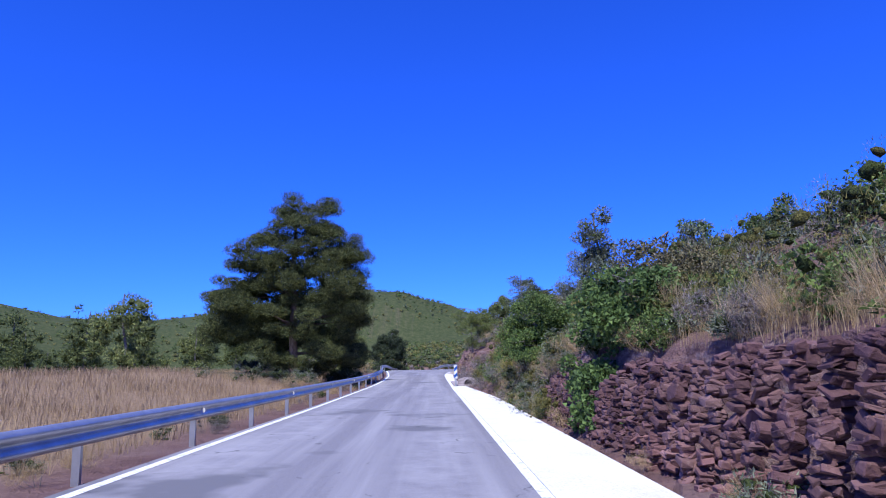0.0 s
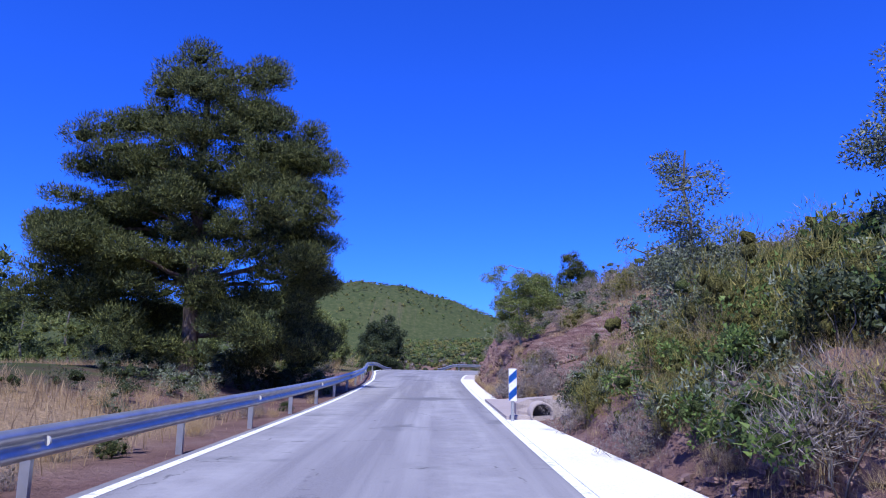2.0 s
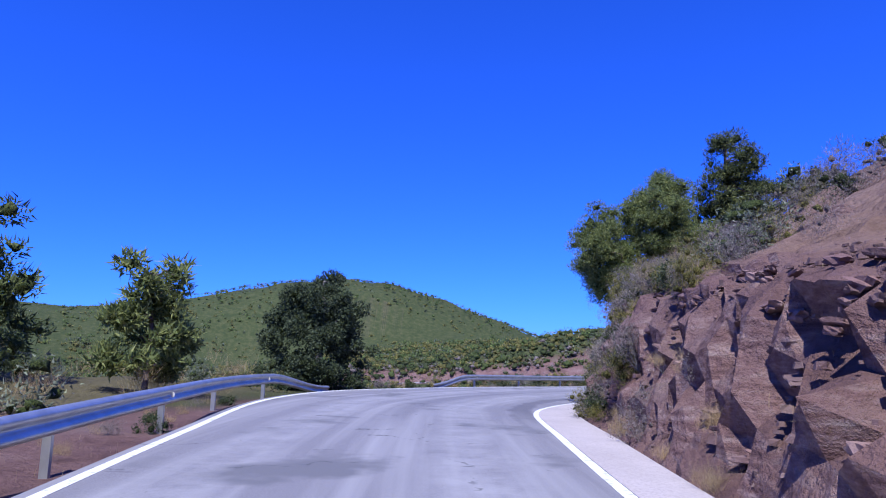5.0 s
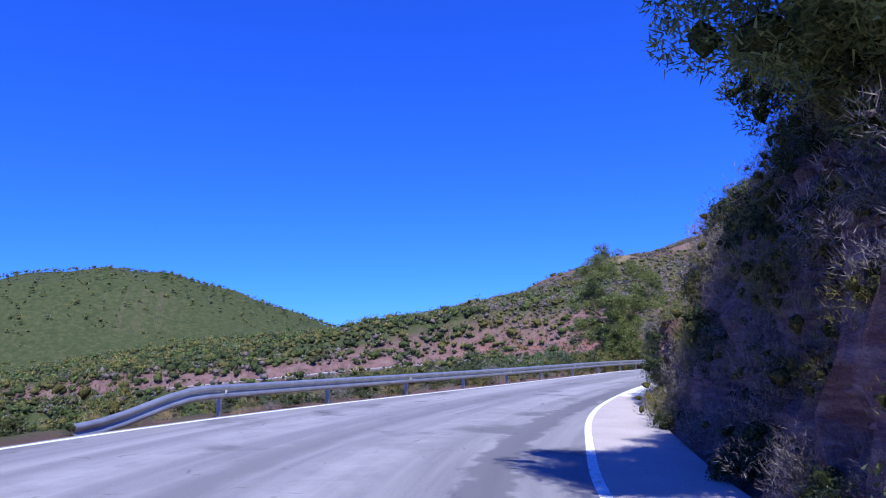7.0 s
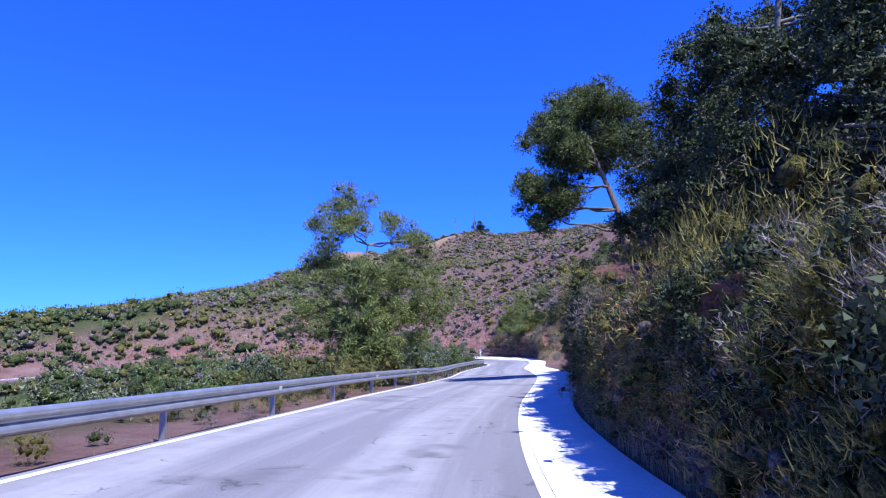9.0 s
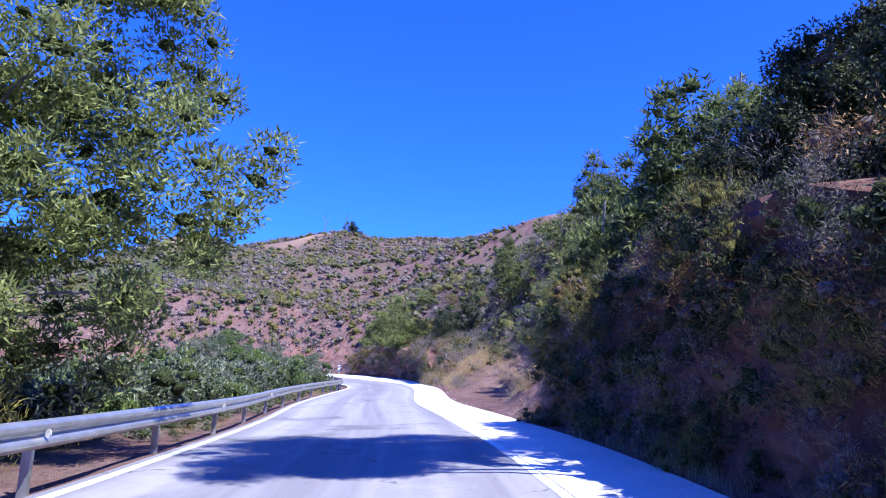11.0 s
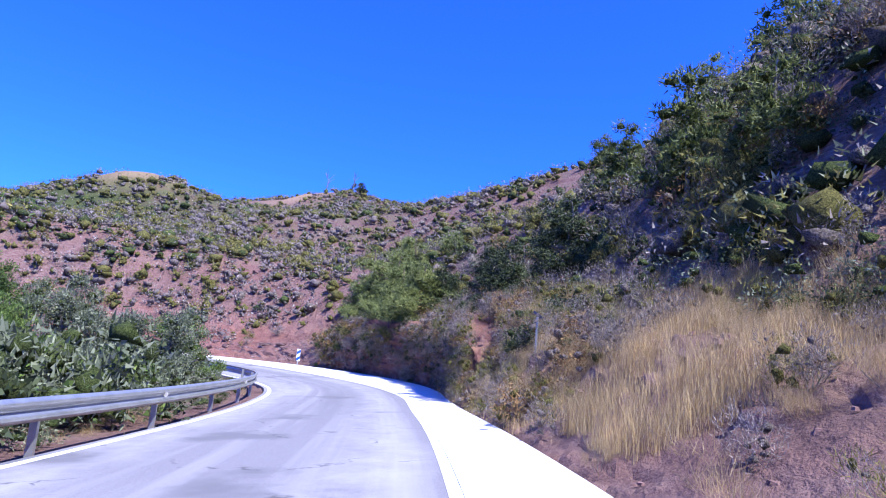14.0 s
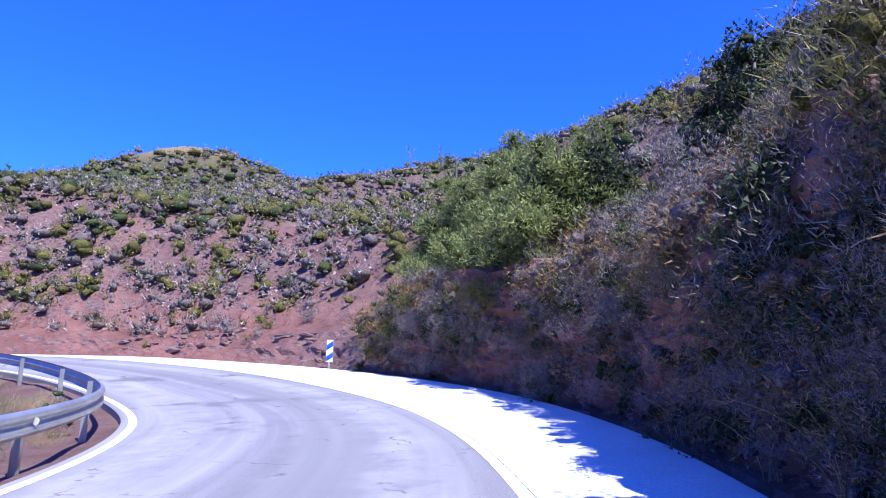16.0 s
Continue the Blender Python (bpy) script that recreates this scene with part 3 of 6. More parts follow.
def cover_of(x, y):
    """What covers the soil: scrub, straw and bare red earth, as a colour."""
    # cover: red green scrub, green straw
    row, off, far = nearest_row(x, y)
    field = ease(-3.8, -5.5, off) * ease(62, 50, y) * ease(-90, -60, off)
    scrub = np.clip(0.30 + 0.30 * ease(60, 200, far) + 0.40 * ease(-4, -14, off) + 0.25 * ease(-3.5, -6, off) * ease(66, 76, y), 0, 1)
    red_hill = np.exp(-(((x - 112) / 45) ** 2 + ((y - 222) / 40) ** 2))
    scrub = np.clip(scrub + 0.38 * ease(90, 130, y) * ((off < 0) | (y > 205)) * ease(6, 16, far) * ease(105, 85, x) + 0.28 * red_hill, 0, 1)
    straw = np.clip(field + 0.30 * ease(1, 4, np.abs(off) - OUTER[row]) * ease(30, 8, far) * (STATION[row] < 310), 0, 1)
    under = ease(6.5, 9.5, np.hypot(x + 9.8, y - 46.5))
    straw = straw * under
    ahead = STATION[row] - 120
    straw = np.maximum(straw, 0.75 * np.exp(-((x - 105) ** 2 + (y - 231) ** 2) / 40) + 0.8 * np.exp(-(((x - 152) / 9) ** 2 + ((y - 249) / 5) ** 2)))
    outside = off - OUTER[row]
    patchy = 0.5 + 0.5 * np.sin(x * 0.33 + 2 * np.sin(y * 0.21)) * np.sin(y * 0.4 + x * 0.17)
    red = ease(203, 210, ahead) * ease(262, 245, ahead) * ease(9, 3, outside) * (off > 0)
    red = np.maximum(red, 0.4 * patchy * ease(205, 212, ahead) * ease(262, 245, ahead) * ease(24, 10, outside) * (off > 0))
    red = np.maximum(red, 0.6 * ease(37, 39, ahead) * ease(46, 44, ahead) * (off > 0) * ease(9, 5, outside))
    straw = np.where(red > 0.3, straw * 0.3, straw)
    return np.stack([scrub, straw, red, 0 * x + 1], -1).reshape(-1, 4)


def build_ground():
    xs = axis_steps(-24, 112, 0.85, -2600, 2600)
    ys = axis_steps(-14, 215, 0.85, -2600, 2600)
    x, y = np.meshgrid(xs, ys, indexing="ij")
    z = ground_z(x, y)
    row, off, far = nearest_row(x, y)
    d = off - OUTER[row]
    banked = (off > 0) & (STATION[row] > 101) & (STATION[row] < 368)
    z = z - banked * 0.9 * ease(-0.2, 0.6, d) * ease(BANK_REACH - 0.4, BANK_REACH - 2.0, d)
    n, k = x.shape
    a, b = np.meshgrid(np.arange(n - 1), np.arange(k - 1), indexing="ij")
    f = np.stack([a * k + b, (a + 1) * k + b, (a + 1) * k + b + 1, a * k + b + 1], -1).reshape(-1, 4)
    me = mesh_from("ground", np.stack([x, y, z], -1).reshape(-1, 3), f, SOIL, True)
    att = me.color_attributes.new("cover", "FLOAT_COLOR", "POINT")
    att.data.foreach_set("color", cover_of(x, y).astype(np.float32).ravel())
    return tagged(new("ground", me), "reddish stony soil with dry grass and scrub", "ground", kind="structure")


def spot(s, off, lift=0.0):
    """Places at stations s (from the start) and offsets from the road's middle, on the road's surface."""
    q = [np.interp(s + 120, STATION, c) for c in (R[:, 0], R[:, 1], R[:, 2], R[:, 3], R[:, 4], RIGHT[:, 0], RIGHT[:, 1])]
    return np.stack([q[0] + q[5] * off, q[1] + q[6] * off, q[2] + q[3] * np.clip(off / q[4], -0.9, 0.9) + lift], -1)


def rocky(p, scale, layers=2.6):
    """Ledges and lumps at a place, about -1 to 1."""
    v = Vector((p[0] * scale, p[1] * scale, p[2] * scale * layers))
    return noise.fractal(v, 0.8, 2.1, 5)


def side_bank(s0, s1, rugged, label):
    """The bank beside the gutter as a finely broken strip that runs into the slope."""
    st = np.arange(s0, s1 + 0.01, 0.32)
    dist = np.r_[-0.05, np.linspace(0.05, 2.6, 17), np.linspace(2.9, BANK_REACH, 10)]
    s_grid, d_grid = np.meshgrid(st, dist, indexing="ij")
    rim = np.interp(s_grid + 120, STATION, OUTER)
    p = spot(s_grid, rim + d_grid)
    z = ground_z(p[..., 0], p[..., 1])
    z[:, 0] = p[:, 0, 2] - 0.12
    p[..., 2] = z
    ends = ease(s0, s0 + 2.0, s_grid) * ease(s1, s1 - 2.0, s_grid)
    calm = ease(0.0, 0.5, d_grid) * ease(BANK_REACH, BANK_REACH - 1.6, d_grid) * (0.3 + 0.7 * ends)
    steep = np.clip(np.abs(np.gradient(z, axis=1)) / np.maximum(np.gradient(d_grid, axis=1), 0.05), 0, 1.6)
    wob = np.array([rocky(q, 0.9) + 0.5 * rocky(q, 2.9) for q in p.reshape(-1, 3)]).reshape(z.shape) * calm
    side = np.stack([np.interp(s_grid + 120, STATION, RIGHT[:, k]) for k in (0, 1)], -1)
    p[..., :2] -= side * (wob * steep * 0.22 * rugged)[..., None]
    p[..., 2] += wob * 0.13 * rugged + 0.02 * calm
    n, k = z.shape
    a, b = np.meshgrid(np.arange(n - 1), np.arange(k - 1), indexing="ij")
    f = np.stack([a * k + b, (a + 1) * k + b, (a + 1) * k + b + 1, a * k + b + 1], -1).reshape(-1, 4)
    me = mesh_from("side_bank", p.reshape(-1, 3), f, SOIL, False)
    att = me.color_attributes.new("cover", "FLOAT_COLOR", "POINT")
    att.data.foreach_set("color", cover_of(p[..., 0], p[..., 1]).astype(np.float32).ravel())
    tagged(new("side_bank", me), label, "bank", kind="structure")


build_ground()
side_bank(-18, 19, 0.6, "stony earth behind the dry stone wall")
side_bank(18.9, 37.2, 1.0, "reddish earth bank with loose stones")
side_bank(37.1, 46, 0.15, "bare reddish farm track climbing from the road")
side_bank(45.9, 100, 1.15, "broken red rock bank beside the gutter")
side_bank(99.9, 143, 0.7, "shady earth bank under oaks")
side_bank(142.9, 166, 0.25, "reddish dirt lay-by rising to the slope")
side_bank(165.9, 203, 0.9, "dry grassy earth bank above the gutter")
side_bank(202.9, 247, 0.8, "bare red slope on the outer bend")
tagged(new("road", ribbon("road", -EDGE, HALF + 0.005, 0.0, ASPHALT, thick=0.2, across=6)), "worn grey asphalt country road with darker patches", "road", kind="structure")
I_G0, I_G1 = station_at(-1.1, 62), int(np.argmin(np.abs(STATION - 120 - 104)))
for first, last, mix, words in ((0, I_G0, CONCRETE, "pale concrete gutter strip along the road's edge"), (I_G0, I_G1, GUTTER, "weathered grey concrete gutter strip in the bend"),
                                (I_G1, None, CONCRETE, "pale concrete gutter strip under the shady bank")):
    tagged(new("pavement", ribbon("pavement", HALF + 0.005, OUTER, 0.015, mix, first, last, thick=0.25, across=2)), words, "gutter", kind="structure")
tagged(new("edge_line", ribbon("edge_line", -HALF_L - 0.01, -HALF_L + 0.13, 0.004, PAINT)), "worn white painted edge line on the asphalt", "road marking", kind="structure")
tagged(new("edge_line", ribbon("edge_line", HALF - 0.13, HALF + 0.004, 0.005, PAINT)), "white painted edge line beside the concrete gutter", "road marking", kind="structure")


# ---- guard rails ----
def beam_profile():
    """The W of a crash barrier's beam: distance from the post towards the road, and height."""
    return [(0.0, -0.155), (0.03, -0.15), (0.075, -0.11), (0.08, -0.075), (0.03, -0.025), (0.0, 0.0), (0.03, 0.025), (0.08, 0.075), (0.075, 0.11), (0.03, 0.15), (0.0, 0.155)]


def guard_rail(place0, place1, ramp0, ramp1, posts_from):
    i0, i1 = station_at(*place0), station_at(*place1)
    root = thing("guard_rail", Matrix.Identity(4), "galvanised steel crash barrier on low posts beside the road", "guard rail", "crash barriers")
    offs = -(HALF_L + 0.62)
    prof = beam_profile()
    s0, s1 = STATION[i0], STATION[i1]
    rows = []
    for i in range(i0, i1 + 1):
        drop = 0.0
        if ramp0:
            drop += 0.5 * (1 - ease(0, ramp0, STATION[i] - s0))
        if ramp1:
            drop += 0.5 * (1 - ease(0, ramp1, s1 - STATION[i]))
        base = on_road(i, offs[i], -0.08)
        ring = [(base[0] + RIGHT[i, 0] * (0.09 + dx), base[1] + RIGHT[i, 1] * (0.09 + dx), base[2] + 0.57 + h - drop) for dx, h in prof]
        back_ring = [(base[0] + RIGHT[i, 0] * (0.084 + dx), base[1] + RIGHT[i, 1] * (0.084 + dx), base[2] + 0.57 + h - drop) for dx, h in prof[::-1]]
        rows.append(ring + back_ring)
    v = np.array(rows)
    n, k = v.shape[:2]
    a, b = np.meshgrid(np.arange(n - 1), np.arange(k), indexing="ij")
    c = (b + 1) % k
    f = np.stack([a * k + b, a * k + c, (a + 1) * k + c, (a + 1) * k + b], -1).reshape(-1, 4)
    beam = part("beam", mesh_from("beam", v.reshape(-1, 3), f, STEEL, True), root)
    bm = bmesh.new()
    # an open C-shaped post
    shape = [(-0.05, -0.03), (0.05, -0.03), (0.05, 0.03), (0.03, 0.03), (0.03, -0.015), (-0.03, -0.015), (-0.03, 0.03), (-0.05, 0.03)]
    low = [bm.verts.new((x, y, -0.25)) for x, y in shape]
    top = [bm.verts.new((x, y, 0.70)) for x, y in shape]
    for q in range(len(shape)):
        w = (q + 1) % len(shape)
        bm.faces.new((low[q], low[w], top[w], top[q]))
    bm.faces.new(top)
    post_mesh = to_mesh(bm, "post", STEEL)
    bm = bmesh.new()
    bmesh.ops.create_cone(bm, cap_ends=True, segments=12, radius1=0.05, radius2=0.04, depth=0.02, matrix=Matrix.Rotation(radians(90), 4, "Y"))
    eye_mesh = to_mesh(bm, "reflector", AMBER)
    s, n = posts_from, 0
    while s < s1 - 0.5:
        i = int(np.argmin(np.abs(STATION - s)))
        short = (ramp0 and s - s0 < ramp0 * 0.5) or (ramp1 and s1 - s < ramp1 * 0.5)
        if i >= i0 and not short:
            base = on_road(i, offs[i], -0.09)
            ob = part("post", post_mesh, root)
            ob.matrix_world = pose(*base, 0, 0, math.degrees(math.atan2(-TAN[i, 0], TAN[i, 1])))
            if n % 2 == 0:
                q = on_road(i, offs[i] + 0.185, 0.50)
                e = part("reflector", eye_mesh, beam, "small round white reflector")
                e.matrix_world = pose(*q, 0, 0, math.degrees(math.atan2(-TAN[i, 0], TAN[i, 1])) + 60)
        s += 4.0
        n += 1
    return root


S_A = STATION[station_at(-1, 24.4)]
guard_rail((-1, -40), (0.6, 81.8), 0, 5.0, S_A - 60)
S_B = STATION[station_at(22.5, 109.5)]
guard_rail((4.0, 89.2), (44, 207.5), 3.0, 0, S_B - 32)


# ---- plants ----
def limb(rng, start, end, r0, r1, bends=6, sway=0.25):
    t = np.linspace(0, 1, bends)[:, None]
    pts = np.asarray(start) + (np.asarray(end) - np.asarray(start)) * t
    pts[1:-1] += rng.normal(size=(bends - 2, 3)) * sway * [1, 1, 0.5]
    return tube(pts, np.linspace(r0, r1, bends), 5)


def tree(name, at, label, leaf, bark, seed, trunk, clumps, blades, blade=(0.16, 0.03), up=0.4, radius=0.16, category="tree", group="", fill=0.62, flat=0.75):
    """A tree: a tapered trunk with limbs to its clumps, and a crown of blades. Places are relative to its foot;
    trunk: points of the stem; clumps: rows of x, y, z, r."""
    rng = np.random.default_rng(seed)
    root = thing(name, Matrix.Translation(at), label, category, group)
    trunk = np.asarray(trunk, float)
    pieces = [tube(trunk, np.linspace(radius, radius * 0.3, len(trunk)), 9)]
    clumps = np.asarray(clumps, float)
    for c in clumps[:: max(1, len(clumps) // 26)]:
        below = trunk[trunk[:, 2] < c[2] + 0.2]
        k = below[-1] if len(below) else trunk[1]
        if np.linalg.norm(c[:3] - k) > 0.3:
            pieces.append(limb(rng, k, c[:3], radius * 0.34, 0.015, 6, 0.12))
    v, f = join(pieces)
    part("trunk", mesh_from("trunk", v, f, bark, True), root)
    rad = clumps[:, 3:4] * [1, 1, flat]
    v, f = leaves(rng, clumps[:, :3], rad, int(blades * 0.5), blade[0] * 1.25, blade[1] * 1.6, up, 0.5)
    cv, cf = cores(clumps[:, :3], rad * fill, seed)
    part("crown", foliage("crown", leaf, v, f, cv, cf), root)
    return root


def crown_clumps(rng, envelope, count, r_lo, r_hi, hollow=0.45):
    """Clumps filling a crown: envelope gives centre and half-sizes of rounded masses."""
    env = np.asarray(envelope, float)
    w = env[:, 3:6].prod(1) ** 0.7
    pick = rng.choice(len(env), count, p=w / w.sum())
    d3 = rng.normal(size=(count, 3))
    d3 /= np.linalg.norm(d3, axis=1, keepdims=True)
    r = hollow + (1 - hollow) * rng.random((count, 1)) ** 0.6
    pos = env[pick, :3] + d3 * r * env[pick, 3:6]
    return np.c_[pos, r_lo + (r_hi - r_lo) * rng.random(count)]


def gz(x, y):
    return float(ground_z(np.array([x]), np.array([y]))[0])


def stem(h, lean=(0, 0), bends=7, seed=0, sway=0.08):
    rng = np.random.default_rng(seed)
    t = np.linspace(0, 1, bends)
    pts = np.stack([lean[0] * t**1.3, lean[1] * t**1.3, -0.3 + (h + 0.3) * t], 1)
    pts[1:] += rng.normal(size=(bends - 1, 3)) * sway * [1, 1, 0]
    return pts


def env_tree(name, x, y, label, leaf, bark, seed, top, envelope, count, r, blades, blade=(0.16, 0.03), up=0.4, radius=0.16, lean=(0, 0), z=None, stem_h=None, hollow=0.45, group="", fill=0.62, flat=0.75, low=0.25):
    z = gz(x, y) if z is None else z
    rng = np.random.default_rng(seed)
    h = (top - z) if stem_h is None else stem_h
    cl = crown_clumps(rng, envelope, count, r[0], r[1], hollow)
    cl[:, 2] = np.maximum(cl[:, 2], low)
    return tree(name, (x, y, z), label, leaf, bark, seed, stem(h * 0.92, lean, seed=seed), cl, blades, blade, up, radius, group=group, fill=fill, flat=flat)


# the great pine beside the field: tiers of boughs, broad skirt, pointed top
env_tree("pine_tree", -9.8, 47.2, "large full-crowned pine with boughs down to the ground", LEAF_PINE, BARK_PINE, 11, 13.4,
         [(0.2, -1.2, 11.6, 1.2, 1.3, 1.4), (2.3, 0.4, 11.2, 1.2, 1.4, 1.5), (0.4, -1.6, 9.8, 2.0, 2.0, 1.4), (2.6, 0.2, 9.4, 2.0, 2.0, 1.4), (1.2, -0.6, 8.2, 3.4, 3.2, 1.4), (-2.2, -0.8, 7.2, 2.2, 2.4, 1.4), (1.6, -0.6, 6.4, 3.9, 4.2, 1.3),
          (-2.8, -0.6, 5.2, 2.8, 3.2, 1.4), (-3.6, 0.3, 3.4, 2.4, 2.7, 1.4), (1.2, -0.2, 4.2, 4.2, 4.4, 1.4), (0.8, 0.4, 1.9, 4.0, 4.4, 1.4), (3.0, 4.2, 6.6, 1.4, 1.8, 1.2), (3.2, 4.4, 4.0, 1.4, 1.6, 1.2), (3.2, 4.6, 1.6, 1.5, 1.8, 1.1),
          (-1.2, -0.8, 10.2, 1.5, 1.6, 1.3), (-2.6, -0.8, 8.6, 1.7, 1.9, 1.3), (-4.3, -0.2, 5.8, 1.7, 2.0, 1.3), (-4.6, 0.0, 3.6, 1.8, 2.2, 1.4), (4.3, 0.4, 8.0, 1.4, 1.7, 0.9), (4.4, 0.4, 5.4, 1.3, 1.7, 0.9)],
         520, (0.5, 0.95), 560000, (0.115, 0.017), 0.9, 0.34, hollow=0.38, fill=0.5, flat=0.56)
env_tree("pine_tree", -8.2, 60.0, "young green pine behind the crash barrier", LEAF_PALE, BARK_PINE, 12, 6.4,
         [(0, 0, 4.4, 1.1, 1.1, 1.3), (0, 0, 2.6, 1.7, 1.7, 1.3), (0, 0, 1.1, 1.9, 1.9, 0.8)], 70, (0.3, 0.55), 12000, (0.2, 0.04), 0.5, 0.12)
env_tree("pine_tree", -8.6, 76.0, "young yellowish pine in the scrub", LEAF_PALE, BARK_PINE, 13, 4.4,
         [(0, 0, 3.0, 0.9, 0.9, 1.1), (0, 0, 1.5, 1.5, 1.5, 1.0)], 46, (0.3, 0.5), 8000, (0.2, 0.04), 0.5, 0.1)
env_tree("oak_tree", -5.2, 86.4, "dense dark evergreen oak", LEAF_OAK, BARK_GREY, 14, 5.6,
         [(0, 0, 4.2, 2.0, 2.0, 1.8), (0.3, 0, 2.3, 2.4, 2.4, 1.6), (-0.7, 0.4, 3.2, 2.0, 2.0, 1.6), (0, 0, 1.0, 2.2, 2.2, 1.0)], 130, (0.34, 0.62), 60000, (0.075, 0.045), 0.0, 0.2, z=-0.6)
env_tree("almond_tree", 3.0, 48.4, "airy almond tree on the rocky bank", LEAF_ALMOND, BARK_GREY, 15, 5.7,
         [(-0.5, 0, 2.4, 0.9, 0.9, 0.9), (0.8, 0, 1.9, 1.1, 1.0, 0.8), (0, 0, 1.3, 1.3, 1.2, 0.8), (0.1, 0, 0.5, 0.8, 0.8, 0.4)], 80, (0.18, 0.34), 26000, (0.05, 0.018), 0.0, 0.06, z=2.6, hollow=0.35, fill=0.12)
env_tree("pine_tree", 8.1, 82.3, "pale green pine leaning over the rock cut", LEAF_PALE, BARK_PINE, 16, 9.6,
         [(-1.6, -0.2, 3.4, 1.5, 1.5, 1.5), (0.4, 0, 4.4, 1.6, 1.6, 1.6), (1.6, 0.2, 3.0, 1.6, 1.6, 1.5), (-0.6, 0, 1.9, 1.9, 1.7, 1.0), (1.0, 0.3, 1.3, 1.8, 1.6, 0.9), (0.9, 0.2, 5.6, 0.9, 0.9, 0.8)], 290, (0.34, 0.56), 160000, (0.09, 0.016), 0.4, 0.16, (-0.5, -0.1), hollow=0.3, z=3.0, stem_h=5.2, fill=0.6, flat=0.72)
for n, (x, y, h) in enumerate(((12.4, 83.8, 6.5), (14.6, 87.6, 6.0))):
    env_tree("pine_tree", x, y, "dark green pine on the slope above the rock cut", LEAF_PINE, BARK_PINE, 170 + n, gz(x, y) + h,
             [(0, 0, h * 0.8, 1.1, 1.1, h * 0.18), (0.3, -0.2, h * 0.55, 1.9, 1.9, h * 0.18), (-0.5, 0.2, h * 0.34, 2.2, 2.2, h * 0.16)], 120, (0.36, 0.62), 46000, (0.10, 0.022), 0.5, 0.15, group="pines above the rock cut", fill=0.55)
env_tree("pine_tree", 33.2, 124.6, "sparse pale pine with bare grey branches", LEAF_PALE, BARK_GREY, 17, 8.9,
         [(-0.6, 1.0, 9.0, 1.3, 1.3, 1.2), (-1.2, 0.9, 7.8, 1.6, 1.6, 1.5), (-2.0, 1.6, 5.6, 1.5, 1.5, 1.3), (1.2, -0.8, 7.8, 1.0, 1.0, 1.0), (2.2, -1.2, 6.4, 1.5, 1.5, 1.2), (0.4, -0.2, 5.2, 2.6, 2.4, 1.1), (0, 0, 3.4, 2.4, 2.4, 1.0), (0.5, -0.3, 2.0, 3.0, 2.6, 1.2), (-2.2, 1.8, 3.4, 1.8, 1.8, 1.3), (2.6, -1.8, 4.0, 2.0, 1.8, 1.4)],
         250, (0.34, 0.6), 120000, (0.10, 0.022), 0.4, 0.13, hollow=0.3, fill=0.42, stem_h=7.6)
env_tree("pine_tree", 31.6, 123.0, "small bright green pine among bushes", LEAF_PALE, BARK_PINE, 18, 3.6,
         [(0, 0, 4.6, 0.7, 0.7, 1.0), (0, 0, 3.0, 1.2, 1.2, 1.2), (0, 0, 1.4, 1.6, 1.6, 1.0)], 50, (0.3, 0.5), 9000, (0.2, 0.035), 0.4, 0.1)
env_tree("umbrella_pine", 38.2, 112.6, "tall umbrella-shaped pine leaning over the road", LEAF_STONE, BARK_PINE, 19, 12.8,
         [(-1.0, 1.4, 7.4, 1.7, 1.7, 1.0), (-2.3, 2.2, 6.0, 1.7, 1.5, 1.2), (0.5, 0.9, 6.6, 1.7, 1.6, 1.1), (-2.8, 2.6, 3.6, 1.2, 1.0, 0.7), (1.5, 0.4, 5.8, 1.2, 1.1, 0.9), (-1.2, 1.7, 5.0, 1.9, 1.4, 0.8), (-2.4, 2.9, 2.5, 1.3, 1.2, 0.55), (-1.9, 2.3, 3.4, 1.4, 1.1, 0.7), (-0.2, 1.2, 5.6, 2.0, 1.6, 0.9)],
         230, (0.38, 0.62), 110000, (0.10, 0.026), 0.35, 0.2, (-1.4, 1.2), z=4.3, hollow=0.3, stem_h=6.0, fill=0.56)
env_tree("tree", 6.0, 23.4, "slim grey-green tree above the stone wall", LEAF_OLIVE, BARK_GREY, 20, 7.6,
         [(0, 0, 3.6, 0.7, 0.7, 0.9), (0, 0, 2.3, 0.9, 0.9, 1.0), (0.2, 0, 1.0, 1.2, 1.2, 0.8)], 60, (0.2, 0.4), 15000, (0.07, 0.022), 0.1, 0.09, fill=0.5)
env_tree("vine_bush", 3.7, 12.6, "broad-leaved green vine hanging down over the stone wall", LEAF_VINE, BARK_GREY, 21, 4.2,
         [(0, 0, 1.4, 0.9, 1.3, 0.8), (-0.55, 0.2, 0.5, 0.5, 1.3, 0.8), (-0.75, 0.1, -0.35, 0.35, 1.0, 0.7), (-0.7, -0.5, -0.8, 0.3, 0.6, 0.4), (0.3, 0.9, 0.9, 0.8, 0.8, 0.7)], 80, (0.2, 0.4), 17000, (0.06, 0.046), -0.4, 0.05, z=1.6, fill=0.35, low=-1.3)
env_tree("tree", 5.2, 14.6, "tangled brownish green tree behind the stone wall", LEAF_BROWN, BARK_GREY, 26, 4.9,
         [(0, 0, 1.2, 1.1, 1.3, 0.7), (-0.3, 0.4, 0.8, 1.3, 1.5, 0.6), (0.5, -0.6, 0.7, 1.2, 1.2, 0.6)], 80, (0.24, 0.44), 26000, (0.055, 0.026), 0.0, 0.07, fill=0.3)
